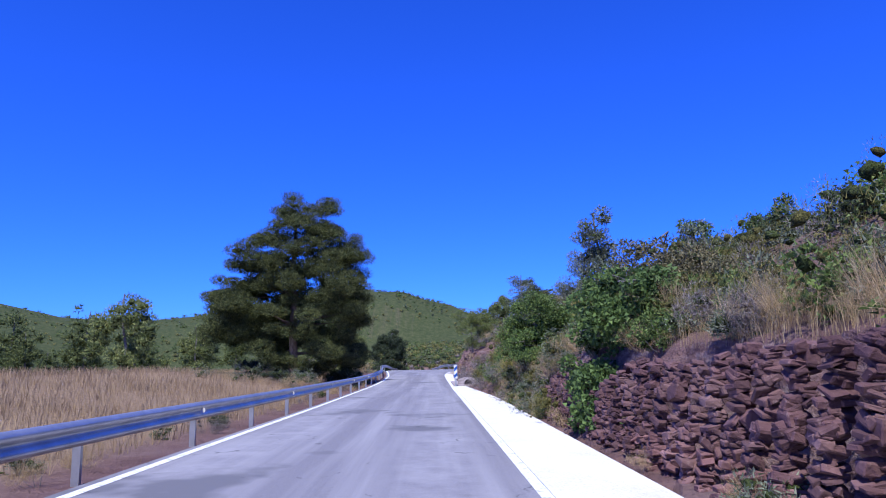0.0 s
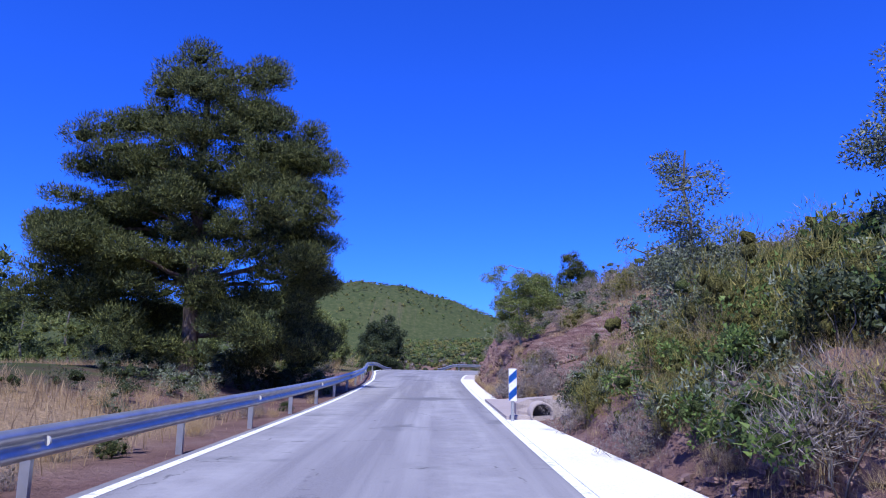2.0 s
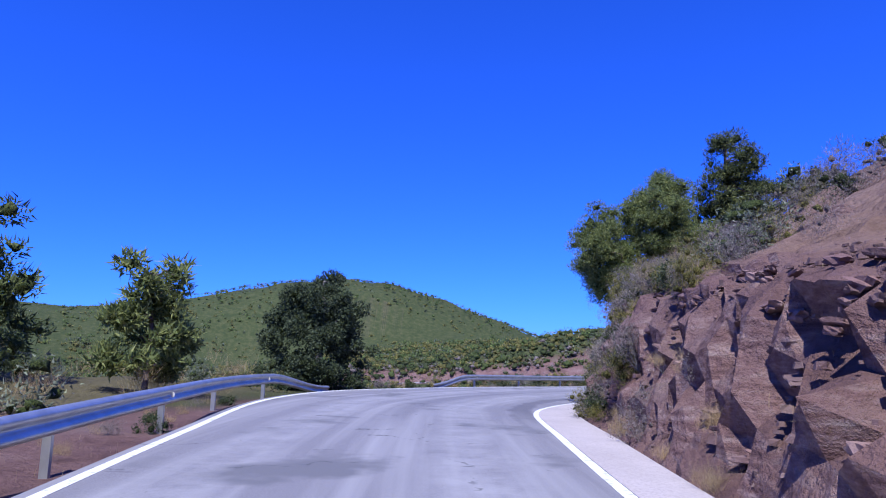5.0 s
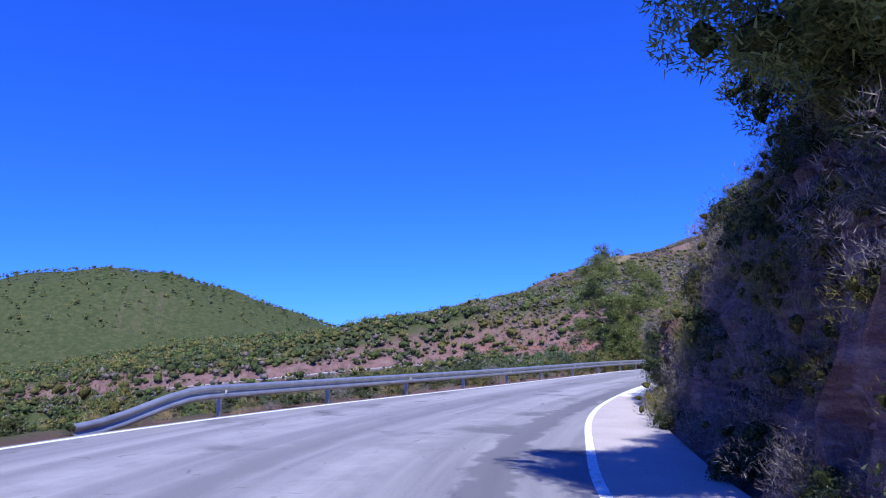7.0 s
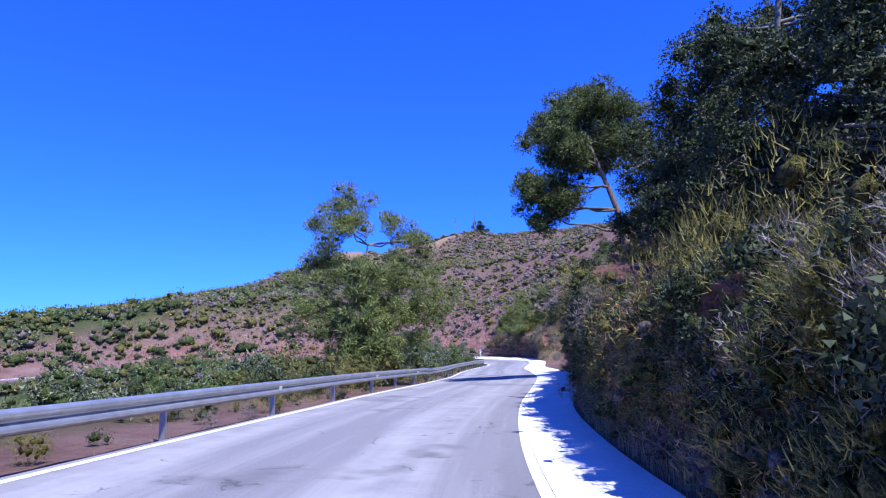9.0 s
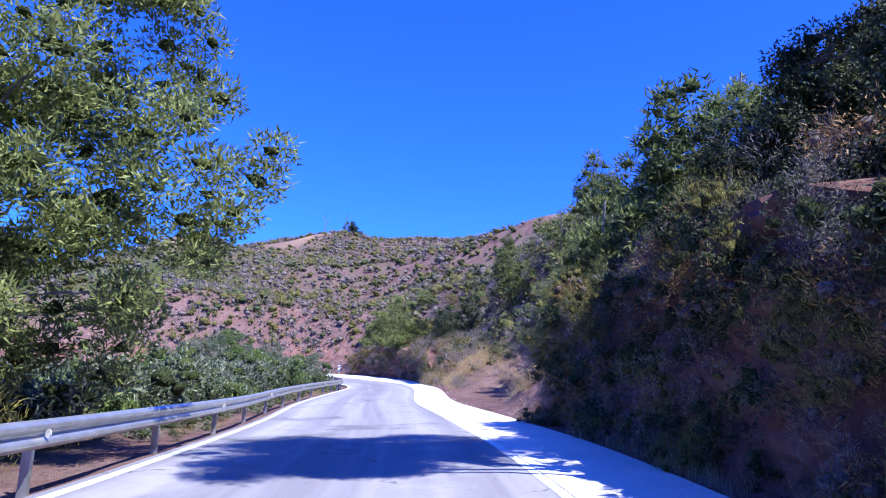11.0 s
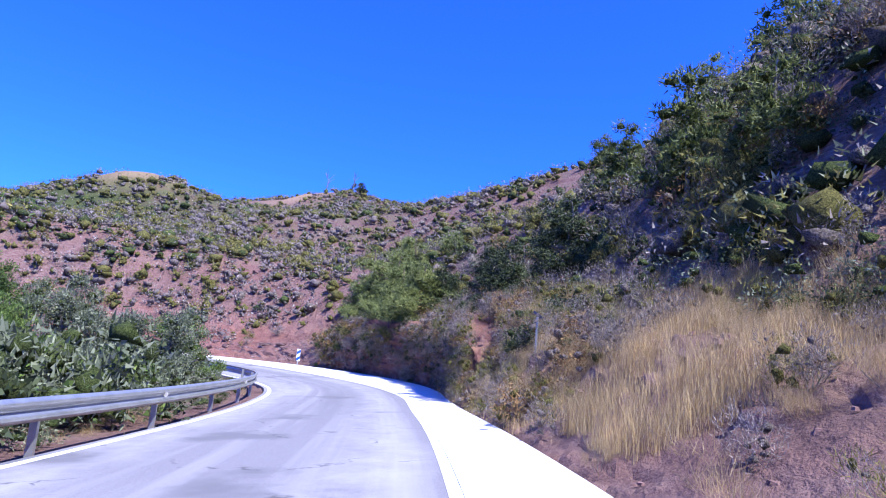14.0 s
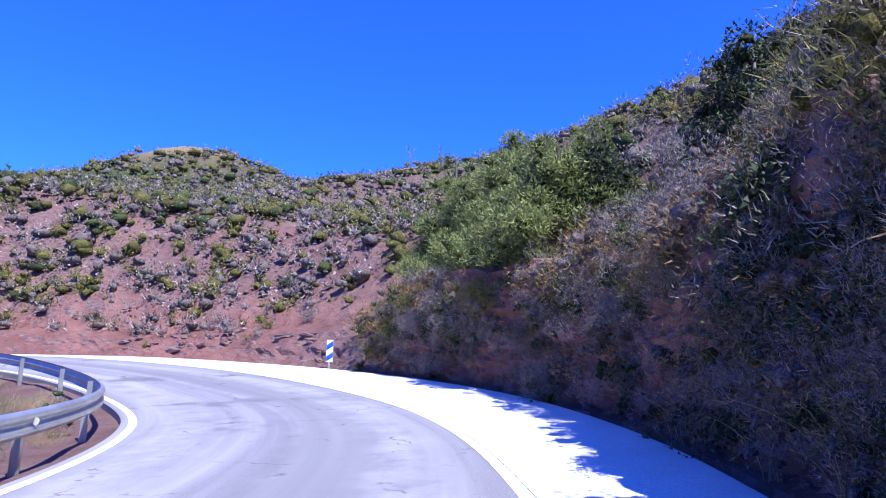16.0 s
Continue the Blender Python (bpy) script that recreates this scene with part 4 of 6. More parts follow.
for n, (x, y, top) in enumerate(((8.4, 20.6, 6.3), (9.6, 22.6, 6.9), (10.8, 25.6, 7.0), (7.4, 18.2, 5.6), (11.6, 21.4, 7.2))):
    h = top - gz(x, y)
    env_tree("tree", x, y, "dense grey-green tree above the terrace", LEAF_OLIVE if n % 2 else LEAF_GREEN, BARK_GREY, 160 + n, top,
             [(0, 0, h - 0.8, 0.6, 0.6, 0.8), (0.1, 0, h - 1.8, 0.9, 0.9, 0.9), (0, 0.1, h * 0.35, 1.0, 1.0, h * 0.3)], 50, (0.2, 0.4), 14000, (0.07, 0.026), 0.3, 0.08, group="terrace trees", fill=0.5)
env_tree("bush", 3.7, 22.8, "tall bright green leafy bush on the bank", LEAF_GREEN, BARK_GREY, 22, 4.1,
         [(0, 0, 1.5, 1.2, 1.2, 0.9), (0.2, 0.4, 0.9, 1.5, 1.6, 0.8), (-0.2, -0.6, 0.4, 1.2, 1.2, 0.7)], 110, (0.22, 0.42), 34000, (0.06, 0.028), 0.1, 0.06, fill=0.5)


env_tree("tree", 4.9, 35.6, "airy grey-green tree on the earth bank", LEAF_OLIVE, BARK_GREY, 23, 6.8,
         [(0, 0, 3.6, 0.8, 0.8, 0.9), (-0.5, -0.4, 2.5, 1.1, 1.1, 0.9), (0.5, 0.3, 1.8, 1.3, 1.3, 0.9), (-0.2, -0.5, 0.8, 1.2, 1.2, 0.7)], 80, (0.22, 0.46), 20000, (0.06, 0.019), 0.2, 0.07, fill=0.12)
env_tree("tree", 7.6, 31.5, "airy grey-green tree above the earth bank", LEAF_OLIVE, BARK_GREY, 24, 7.6,
         [(0, 0, 2.8, 0.8, 0.8, 0.9), (-0.4, 0, 1.8, 1.2, 1.2, 0.9), (0.3, 0.2, 0.8, 1.3, 1.3, 0.7)], 66, (0.24, 0.46), 16000, (0.06, 0.019), 0.2, 0.07, fill=0.15)
for n, (x, y, h) in enumerate(((25.2, 98.2, 6.6), (28.4, 101.4, 5.8), (31.4, 104.8, 4.8), (23.0, 94.6, 6.6), (35.0, 108.4, 3.6), (20.0, 90.0, 5.6), (44.0, 113.6, 3.6), (49.5, 118.0, 4.2), (24.3, 101.5, 4.8), (26.5, 103.6, 4.4), (22.6, 99.4, 4.8), (29.2, 106.0, 4.0), (36.6, 110.6, 3.4), (38.9, 113.0, 2.8), (40.8, 114.6, 3.0))):
    env_tree("holm_oak", x, y, "dark evergreen oak growing out of the shady bank", LEAF_OAK, BARK_GREY, 30 + n, gz(x, y) + h,
             [(0, 0, h * 0.72, h * 0.24, h * 0.24, h * 0.24), (0.2, 0.1, h * 0.5, h * 0.34, h * 0.34, h * 0.24), (-0.2, 0, h * 0.26, h * 0.36, h * 0.36, h * 0.2)], 90, (0.22, 0.46), 36000, (0.045, 0.022), 0.1, 0.12, group="bank oaks", fill=0.55)


for n, (x, y, top) in enumerate(((60.0, 154.6, 2.0), (62.4, 157.6, 2.2), (56.8, 152.0, 1.6), (64.6, 159.0, 2.0), (66.4, 157.2, 1.6), (53.0, 148.4, 1.4), (58.6, 150.6, 1.2), (68.4, 159.6, 1.6), (49.5, 145.5, 1.2), (63.6, 154.4, 1.3), (69.6, 155.8, 1.5), (67.0, 153.8, 1.3), (71.5, 158.6, 1.6))):
    top += 1.2 if n < 7 else 0.4
    h = top - gz(x, y)
    env_tree("olive_bush", x, y, "tall silvery green bush inside the bend", LEAF_OLIVE if n % 3 else LEAF_GREEN, BARK_GREY, 130 + n, top,
             [(0, 0, h - 0.9, 1.0, 1.0, 0.9), (0.2, -0.2, h - 1.8, 1.5, 1.5, 1.0), (-0.3, 0.2, h - 2.8, 1.7, 1.7, 1.0)], 60, (0.24, 0.44), 20000, (0.075, 0.020), 0.6, 0.08, group="bushes inside the bend", fill=0.5)

for n, (s, d, h) in enumerate(((188, 2.6, 3.4), (192, 3.4, 3.8), (196, 2.8, 3.2), (184, 4.2, 3.4), (199, 4.2, 3.4))):
    i_b = int(np.argmin(np.abs(STATION - 120 - s)))
    q_b = on_road(i_b, OUTER[i_b] + d)
    env_tree("holm_oak", q_b[0], q_b[1], "dark evergreen oak on top of the cut bank", LEAF_OAK, BARK_GREY, 150 + n, gz(q_b[0], q_b[1]) + h,
             [(0, 0, h * 0.72, h * 0.24, h * 0.24, h * 0.24), (0.2, 0.1, h * 0.45, h * 0.36, h * 0.36, h * 0.26), (-0.2, 0, h * 0.2, h * 0.36, h * 0.36, h * 0.2)], 80, (0.22, 0.44), 17000, (0.062, 0.03), 0.1, 0.1, group="bank oaks", fill=0.55)


def pine_meshes(seed, height, leaf):
    """Trunk and crown of a middle-sized hillside pine."""
    rng = np.random.default_rng(seed)
    w = height * (0.28 + 0.08 * rng.random())
    env = [(0, 0, height * 0.78, w * 0.55, w * 0.55, height * 0.2), (w * 0.2, 0, height * 0.55, w * 0.85, w * 0.85, height * 0.2), (-w * 0.1, w * 0.1, height * 0.32, w, w, height * 0.2)]
    cl = crown_clumps(rng, env, 46, height * 0.06, height * 0.11, 0.35)
    v, f = join([tube(stem(height * 0.9, (0.2, 0.1), 6, seed), np.linspace(0.02 * height, 0.006 * height, 6), 6)])
    tm = mesh_from("trunk", v, f, BARK_GREY, True)
    v, f = leaves(rng, cl[:, :3], cl[:, 3:4] * [1, 1, 0.8], 2400, height * 0.042, height * 0.011, 0.4, 0.5)
    cv, cf = cores(cl[:, :3], cl[:, 3:4] * [0.62, 0.62, 0.5], seed)
    return tm, foliage("crown", leaf, v, f, cv, cf)


PINES = [pine_meshes(40 + k, 4.5 + 0.6 * k, LEAF_PALE if k % 2 else LEAF_STONE) for k in range(5)]


def hill_pine(x, y, k, size, label="green pine on the scrubby hillside", group="hillside pines"):
    ob = thing("pine_tree", pose(x, y, gz(x, y) - 0.15, 0, 0, (x * 37 + y * 91) % 360) @ Matrix.Scale(size, 4), label, "tree", group)
    part("trunk", PINES[k][0], ob)
    part("crown", PINES[k][1], ob)
    return ob


rng = np.random.default_rng(5)
# pines behind the field and down the valley
for x, y, k, s in ((-25.4, 55.5, 3, 1.25), (-20.5, 58.5, 1, 0.95), (-18.5, 63, 4, 0.8), (-22.5, 66, 0, 1.2), (-28, 63, 4, 1.1), (-31, 60, 2, 1.2), (-36, 60, 0, 1.15), (-40, 64, 4, 1.1), (-45, 66, 3, 1.15), (-30, 70, 1, 1.2), (-15.5, 70, 2, 0.9), (-13.5, 76, 4, 0.8), (-52, 70, 0, 1.2), (-34, 66, 2, 0.9), (-42, 74, 0, 1.0), (-18, 84, 2, 0.8), (-13, 92, 1, 0.7), (-24, 98, 4, 0.9), (-50, 62, 1, 1.1), (-58, 80, 3, 1.1), (-66, 96, 2, 1.2), (-38, 104, 4, 1.0), (-48, 118, 3, 1.1)):
    hill_pine(x, y, k, s, "green pine at the edge of the dry field", "pines behind the field")
for x, y, k, size in ((55.6, 124.0, 3, 1.15), (58.6, 125.8, 4, 1.1), (61.2, 124.2, 0, 1.3), (56.8, 121.6, 4, 1.2)):
    hill_pine(x, y, k, size, "tall pine on the slope behind the lay-by", "pines behind the lay-by")
hill_pine(94.4, 140.8, 4, 1.35)
env_tree("pine_tree", 60.4, 128.6, "pale pine on the slope above the lay-by", LEAF_PALE, BARK_PINE, 95, gz(60.4, 128.6) + 4.6,
         [(0, 0, 3.6, 1.0, 1.0, 1.0), (0.4, -0.3, 2.5, 1.5, 1.5, 1.0), (-0.4, 0.3, 1.4, 1.6, 1.6, 0.9)], 80, (0.28, 0.5), 20000, (0.14, 0.018), 0.4, 0.1, fill=0.5)
hill_pine(73.0, 134.4, 1, 0.95)
hill_pine(74.6, 138.6, 2, 0.7)
hill_pine(66.0, 129.0, 3, 0.7)
hill_pine(66.5, 120.5, 3, 1.2)
hill_pine(60.5, 116.0, 1, 1.2)
# pines over the end of the cutting, by the hairpin
for n, (x, y, z, h) in enumerate(((91.2, 167.6, 1.9, 5.2), (92.9, 165.4, 2.4, 5.8), (94.9, 168.0, 2.6, 5.4), (95.6, 163.8, 3.2, 5.6), (98.4, 166.4, 3.6, 5.6), (90.2, 164.2, 2.6, 3.6), (99.5, 162.0, 4.4, 5.0), (90.6, 166.0, 2.2, 3.4), (88.6, 162.4, 2.4, 2.6), (87.0, 159.6, 2.6, 2.2))):
    h += 1.9
    env_tree("pine_tree", x, y, "pale green pine above the end of the cutting", LEAF_PALE, BARK_PINE, 80 + n, z + h,
             [(0, 0, h * 0.78, 0.9, 0.9, h * 0.2), (0.2, -0.2, h * 0.52, 1.6, 1.6, h * 0.2), (-0.3, 0.2, h * 0.27, 2.0, 2.0, h * 0.18)], 90, (0.34, 0.62), 22000, (0.12, 0.026), 0.4, 0.12, z=z, group="pines by the bend", fill=0.5)
placed = 0
while placed < 40:
    x, y = rng.uniform(66, 150), rng.uniform(108, 172)
    row, off, far = nearest_row(np.array([x]), np.array([y]))
    if off[0] < 10 or off[0] > 48 or y > 152 + 0.25 * (x - 90):
        continue
    hill_pine(x, y, int(rng.integers(5)), rng.uniform(0.55, 0.95))
    placed += 1


env_tree("oak_tree", 174, 254, "dark round tree on the skyline bluff", LEAF_OAK, BARK_GREY, 71, 45,
         [(0, 0, 4.6, 2.4, 2.4, 1.7), (0.8, -0.4, 3.2, 2.6, 2.6, 1.5), (0, 0, 1.6, 2.2, 2.2, 1.3)], 40, (0.5, 0.8), 3000, (0.3, 0.14), 0.1, 0.2)


def bare_tree(x, y, h, seed):
    r = np.random.default_rng(seed)
    root = thing("bare_tree", pose(x, y, gz(x, y)), "leafless grey tree on the skyline bluff", "tree")
    main = stem(h, (0.3, 0.2), 7, seed, 0.12)
    pieces = [tube(main, np.linspace(0.14, 0.03, 7), 6)]
    part("trunk", mesh_from("trunk", *pieces[0], BARK_GREY, True), root)
    for k in range(14):
        a = main[r.integers(2, 6)]
        w = r.uniform(0, 6.28)
        ob = part("branch", mesh_from("branch", *limb(r, a, a + np.array([math.cos(w), math.sin(w), 1.3]) * r.uniform(0.5, 1.5), 0.05, 0.012, 5, 0.08), BARK_GREY, True), root)
    return root


bare_tree(170.5, 252.5, 8.0, 72)
bare_tree(160, 250.5, 5.0, 73)


def shrub_mesh(seed, leaf, blades, blade, up, flat=0.8, n=14, core=0.72):
    """A low bush about a metre across: its woody base, its foliage, and a thinner foliage for thickets."""
    r = np.random.default_rng(seed)
    c = r.normal(size=(n, 3)) * [0.25, 0.25, 0.16] + [0, 0, 0.42 * flat]
    c[:, 2] = np.maximum(c[:, 2], 0.12)
    rad = r.uniform(0.13, 0.27, n)[:, None] * [1, 1, flat]
    v, f = leaves(r, c, rad, blades, blade[0], blade[1], up, 0.62)
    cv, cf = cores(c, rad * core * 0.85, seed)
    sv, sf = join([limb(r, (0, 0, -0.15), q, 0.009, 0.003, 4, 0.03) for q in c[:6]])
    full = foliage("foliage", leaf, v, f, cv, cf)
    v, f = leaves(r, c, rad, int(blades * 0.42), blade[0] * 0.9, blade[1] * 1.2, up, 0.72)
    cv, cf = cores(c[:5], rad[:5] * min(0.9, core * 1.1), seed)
    return mesh_from("woody_base", sv, sf, BARK_GREY, True), full, foliage("thicket", leaf, v, f, cv, cf)


SHRUBS = {
    "green": [shrub_mesh(60 + k, LEAF_GREEN, 800, (0.06, 0.034), 0.1) for k in range(3)],
    "dark": [shrub_mesh(70 + k, LEAF_OAK, 1000, (0.045, 0.028), 0.1) for k in range(2)] + [shrub_mesh(74, LEAF_PINE, 900, (0.075, 0.012), 0.5)],
    "broom": [shrub_mesh(80 + k, LEAF_BROOM, 1350, (0.085, 0.0065), 1.1, 1.0, core=0.55) for k in range(3)],
    "grey": [shrub_mesh(90 + k, LEAF_GREY, 1500, (0.085, 0.0065), 0.8, 0.9, core=0.30) for k in range(3)],
    "rust": [shrub_mesh(100 + k, LEAF_RUST, 620, (0.10, 0.015), 0.5, core=0.65) for k in range(2)],
    "olive": [shrub_mesh(110 + k, LEAF_OLIVE, 660, (0.085, 0.024), 0.3) for k in range(2)],
    "grass": [shrub_mesh(120 + k, LEAF_DRY, 620, (0.38, 0.0024), 1.8, 0.6, 6, core=0.02) for k in range(3)],
}
WORDS = {"green": "leafy green bush", "dark": "dark evergreen bush", "broom": "yellowish green broom bush", "grey": "dry grey twiggy bush", "rust": "rusty brown withered bush",
         "olive": "silvery green bush", "grass": "tuft of tall dry grass"}
KINDS = {"green": "leafy_bush", "dark": "evergreen_bush", "broom": "broom_bush", "grey": "dry_bush", "rust": "withered_bush", "olive": "silvery_bush", "grass": "grass_tuft"}
CROWD = {}


def shrub(sort, x, y, size, where, tall=1.0, sink=0.05, solo=True):
    k = int(abs(x * 13.7 + y * 7.3)) % len(SHRUBS[sort])
    z = gz(x, y) - sink * size
    m = pose(x, y, z, 0, 0, (x * 53 + y * 29) % 360) @ Matrix.Diagonal((size, size, size * tall, 1))
    if not solo:
        CROWD.setdefault(sort, []).append((k, m))
        return
    ob = thing(KINDS[sort], m, WORDS[sort] + " " + where, "grass" if sort == "grass" else "bush", "roadside plants")
    part("woody_base", SHRUBS[sort][k][0], ob)
    part("foliage", SHRUBS[sort][k][1], ob)


def crowd_stuff():
    """The bushes too many to count, joined by sort."""
    for sort, rows in CROWD.items():
        data = {}
        parts_v, lo, st, to, mi = [], [], [], [], []
        base, at = 0, 0
        for k, m in rows:
            if k not in data:
                me = SHRUBS[sort][k][2]
                co = np.empty(len(me.vertices) * 3, np.float32)
                me.vertices.foreach_get("co", co)
                li = np.empty(len(me.loops), np.int32)
                me.loops.foreach_get("vertex_index", li)
                lt = np.empty(len(me.polygons), np.int32)
                me.polygons.foreach_get("loop_total", lt)
                mt = np.empty(len(me.polygons), np.int32)
                me.polygons.foreach_get("material_index", mt)
                data[k] = co.reshape(-1, 3), li, lt, mt
            co, li, lt, mt = data[k]
            parts_v.append(co @ np.array(m.to_3x3()).T + np.array(m.translation))
            lo.append(li + base)
            to.append(lt)
            mi.append(mt)
            base += len(co)
        verts, loops, total = np.concatenate(parts_v).astype(np.float32), np.concatenate(lo), np.concatenate(to)
        me = bpy.data.meshes.new("thicket")
        me.vertices.add(len(verts))
        me.vertices.foreach_set("co", verts.ravel())
        me.loops.add(len(loops))
        me.loops.foreach_set("vertex_index", loops.astype(np.int32))
        me.polygons.add(len(total))
        me.polygons.foreach_set("loop_start", np.r_[0, np.cumsum(total)[:-1]].astype(np.int32))
        me.polygons.foreach_set("loop_total", total.astype(np.int32))
        for mm in SHRUBS[sort][0][2].materials:
            me.materials.append(mm)
        me.polygons.foreach_set("material_index", np.concatenate(mi).astype(np.int32))
        me.update(calc_edges=True)
        tagged(new("thicket", me), WORDS[sort] + " growing thickly along the banks", "scrub", kind="stuff")


def side_shrubs(s0, s1, count, lo, hi, sorts, sizes, where, seed, right=True, tall=1.0, solo=0):
    """Bushes between two stations (counted from the start), lo to hi metres outside the road's edge; the first solo of them as things."""
    r = np.random.default_rng(seed)
    names = list(sorts)
    p = np.array([sorts[n] for n in names], float)
    for n in range(count):
        i = int(np.argmin(np.abs(STATION - 120 - r.uniform(s0, s1))))
        dist = r.uniform(lo, hi)
        off = OUTER[i] + dist if right else -(EDGE[i] + dist)
        q = on_road(i, off)
        shrub(names[r.choice(len(names), p=p / p.sum())], q[0], q[1], r.uniform(*sizes), where, tall, solo=n < solo)


side_shrubs(-6, 20, 40, 1.3, 3.5, {"broom": 4, "olive": 3, "grey": 2, "dark": 2, "green": 2}, (0.8, 1.4), "above the dry stone wall", 201, solo=40)
side_shrubs(-6, 22, 90, 3.5, 10, {"broom": 4, "olive": 3, "grey": 1, "dark": 3, "green": 2}, (0.9, 1.6), "above the dry stone wall", 232)
side_shrubs(-6, 20, 24, 1.0, 2.0, {"grass": 3, "green": 1}, (0.7, 1.2), "on the stone wall", 202, solo=24)
side_shrubs(-3, 20, 9, 0.1, 0.3, {"olive": 1, "grass": 3}, (0.3, 0.6), "at the foot of the stone wall", 230, solo=9)
side_shrubs(19, 37, 46, 0.6, 3.5, {"broom": 4, "olive": 3, "grey": 1, "dark": 2, "green": 2, "grass": 2}, (0.7, 1.4), "on the earth bank", 203, solo=46)
side_shrubs(19, 37, 70, 3, 10, {"broom": 4, "olive": 3, "grey": 1, "dark": 3, "green": 2}, (0.9, 1.7), "on the earth bank", 233)
side_shrubs(22, 36.5, 80, 1.6, 6, {"broom": 4, "olive": 3, "dark": 2, "green": 2}, (0.9, 1.5), "on the earth bank", 279, tall=1.35, solo=24)
side_shrubs(20, 37, 26, 0.1, 1.4, {"grass": 3, "grey": 1}, (0.5, 0.9), "at the foot of the bank", 204, solo=26)
side_shrubs(45, 80, 40, 1.3, 3.5, {"broom": 2, "grey": 5, "olive": 3, "grass": 2}, (0.6, 1.3), "on the rocky bank", 205, solo=40)
side_shrubs(44, 80, 90, 3.5, 11, {"broom": 2, "grey": 4, "olive": 3, "dark": 1, "grass": 1}, (0.8, 1.7), "on the rocky bank", 234)
side_shrubs(46, 78, 34, 0.1, 0.8, {"grass": 3, "grey": 2}, (0.35, 0.7), "at the foot of the rock", 206, solo=34)
side_shrubs(72, 102, 60, 0.5, 2.6, {"broom": 2, "grey": 6, "dark": 1}, (0.7, 1.3), "on the rock cut", 207, solo=40)
side_shrubs(78, 102, 60, 2.2, 8, {"broom": 3, "grey": 3, "dark": 2}, (0.9, 1.7), "on the rock cut", 235)
side_shrubs(97, 141, 230, 0.35, 2.8, {"dark": 5, "broom": 3, "grey": 2, "rust": 1}, (0.6, 1.1), "on the shady bank", 208, solo=90)
side_shrubs(97, 141, 260, 2.8, 8, {"dark": 6, "broom": 2, "grey": 2, "olive": 1}, (0.9, 1.5), "on the shady bank", 236)
side_shrubs(98, 140, 40, 0.15, 0.7, {"broom": 2, "grey": 3, "grass": 2}, (0.4, 0.8), "at the foot of the shady bank", 209, solo=40)
side_shrubs(138, 164, 230, 5.0, 17, {"dark": 3, "grey": 4, "broom": 4, "olive": 3, "rust": 1}, (1.2, 2.2), "behind the dirt lay-by", 210, solo=10)
side_shrubs(142, 152, 110, 1.2, 6.5, {"grey": 5, "rust": 2, "grass": 4, "dark": 1}, (0.5, 1.1), "at the dirt lay-by", 211, solo=30)
side_shrubs(152, 164, 60, 3.4, 7.0, {"grey": 5, "rust": 1, "grass": 3}, (0.4, 0.9), "at the back of the dirt lay-by", 273, solo=16)
side_shrubs(162, 178, 90, 0.3, 6, {"grass": 8, "grey": 3, "broom": 1}, (0.5, 1.0), "on the grassy bank", 212, solo=30)
side_shrubs(160, 182, 150, 5, 16, {"grey": 4, "dark": 1, "broom": 4, "olive": 2, "rust": 1}, (1.0, 2.0), "above the grassy bank", 231)
side_shrubs(187, 202, 80, 1.1, 3.0, {"grey": 6, "rust": 2, "broom": 2, "dark": 3}, (0.8, 1.4), "on the cut bank", 213, solo=40)
side_shrubs(172, 184, 100, 0.3, 4.0, {"grey": 6, "rust": 3, "grass": 3, "broom": 2}, (0.5, 1.2), "on the dry bank", 254, solo=30)
side_shrubs(175, 203, 190, 2.8, 12, {"grey": 4, "rust": 1, "broom": 3, "dark": 3}, (0.9, 1.9), "on the cut bank", 237)
side_shrubs(204, 250, 80, 0.8, 8, {"grey": 4, "broom": 3, "dark": 1}, (0.5, 1.1), "on the red slope", 214, solo=16)
side_shrubs(0, 75, 40, 0.6, 1.6, {"grass": 4, "grey": 1, "dark": 1}, (0.3, 0.6), "beneath the crash barrier", 215, False, solo=30)
side_shrubs(48, 86, 70, 2.2, 11, {"olive": 3, "dark": 3, "broom": 1, "grass": 2}, (1.0, 2.0), "beyond the crash barrier", 216, False, solo=12)
side_shrubs(92, 112, 50, 1.5, 7, {"olive": 2, "broom": 1, "dark": 4, "grey": 1}, (0.8, 1.5), "beyond the crash barrier", 217, False, solo=12)
side_shrubs(104, 124, 80, 2.4, 9, {"dark": 5, "green": 1, "olive": 2, "broom": 1}, (0.8, 1.5), "below the crash barrier", 238, False, 1.0, solo=20)
side_shrubs(122, 150, 150, 1.6, 9, {"dark": 4, "green": 1, "olive": 3, "broom": 1}, (1.2, 2.1), "below the crash barrier", 218, False, 1.1, solo=30)
side_shrubs(146, 178, 190, 1.6, 9, {"olive": 6, "green": 2, "dark": 2}, (1.3, 2.3), "inside the bend behind the barrier", 219, False, 1.2, solo=24)
side_shrubs(183, 222, 70, 1.2, 7, {"olive": 2, "dark": 1, "grass": 3}, (0.7, 1.4), "inside the bend behind the barrier", 220, False, solo=10)
side_shrubs(36.5, 42.5, 60, 2.3, 9, {"olive": 3, "broom": 3, "dark": 2, "grey": 3}, (0.9, 1.8), "beside the farm track", 260, solo=24)
side_shrubs(42, 52, 60, 5.0, 12, {"olive": 3, "broom": 2, "dark": 2, "grey": 3}, (1.0, 1.9), "beside the farm track", 261, solo=12)
side_shrubs(37, 46, 26, 1.2, 6, {"grass": 4, "grey": 2, "rust": 1}, (0.3, 0.6), "on the farm track", 262, solo=26)
shrub("grey", 2.9, 44.0, 1.7, "by the almond tree")
shrub("grey", 3.6, 45.0, 1.4, "by the almond tree")
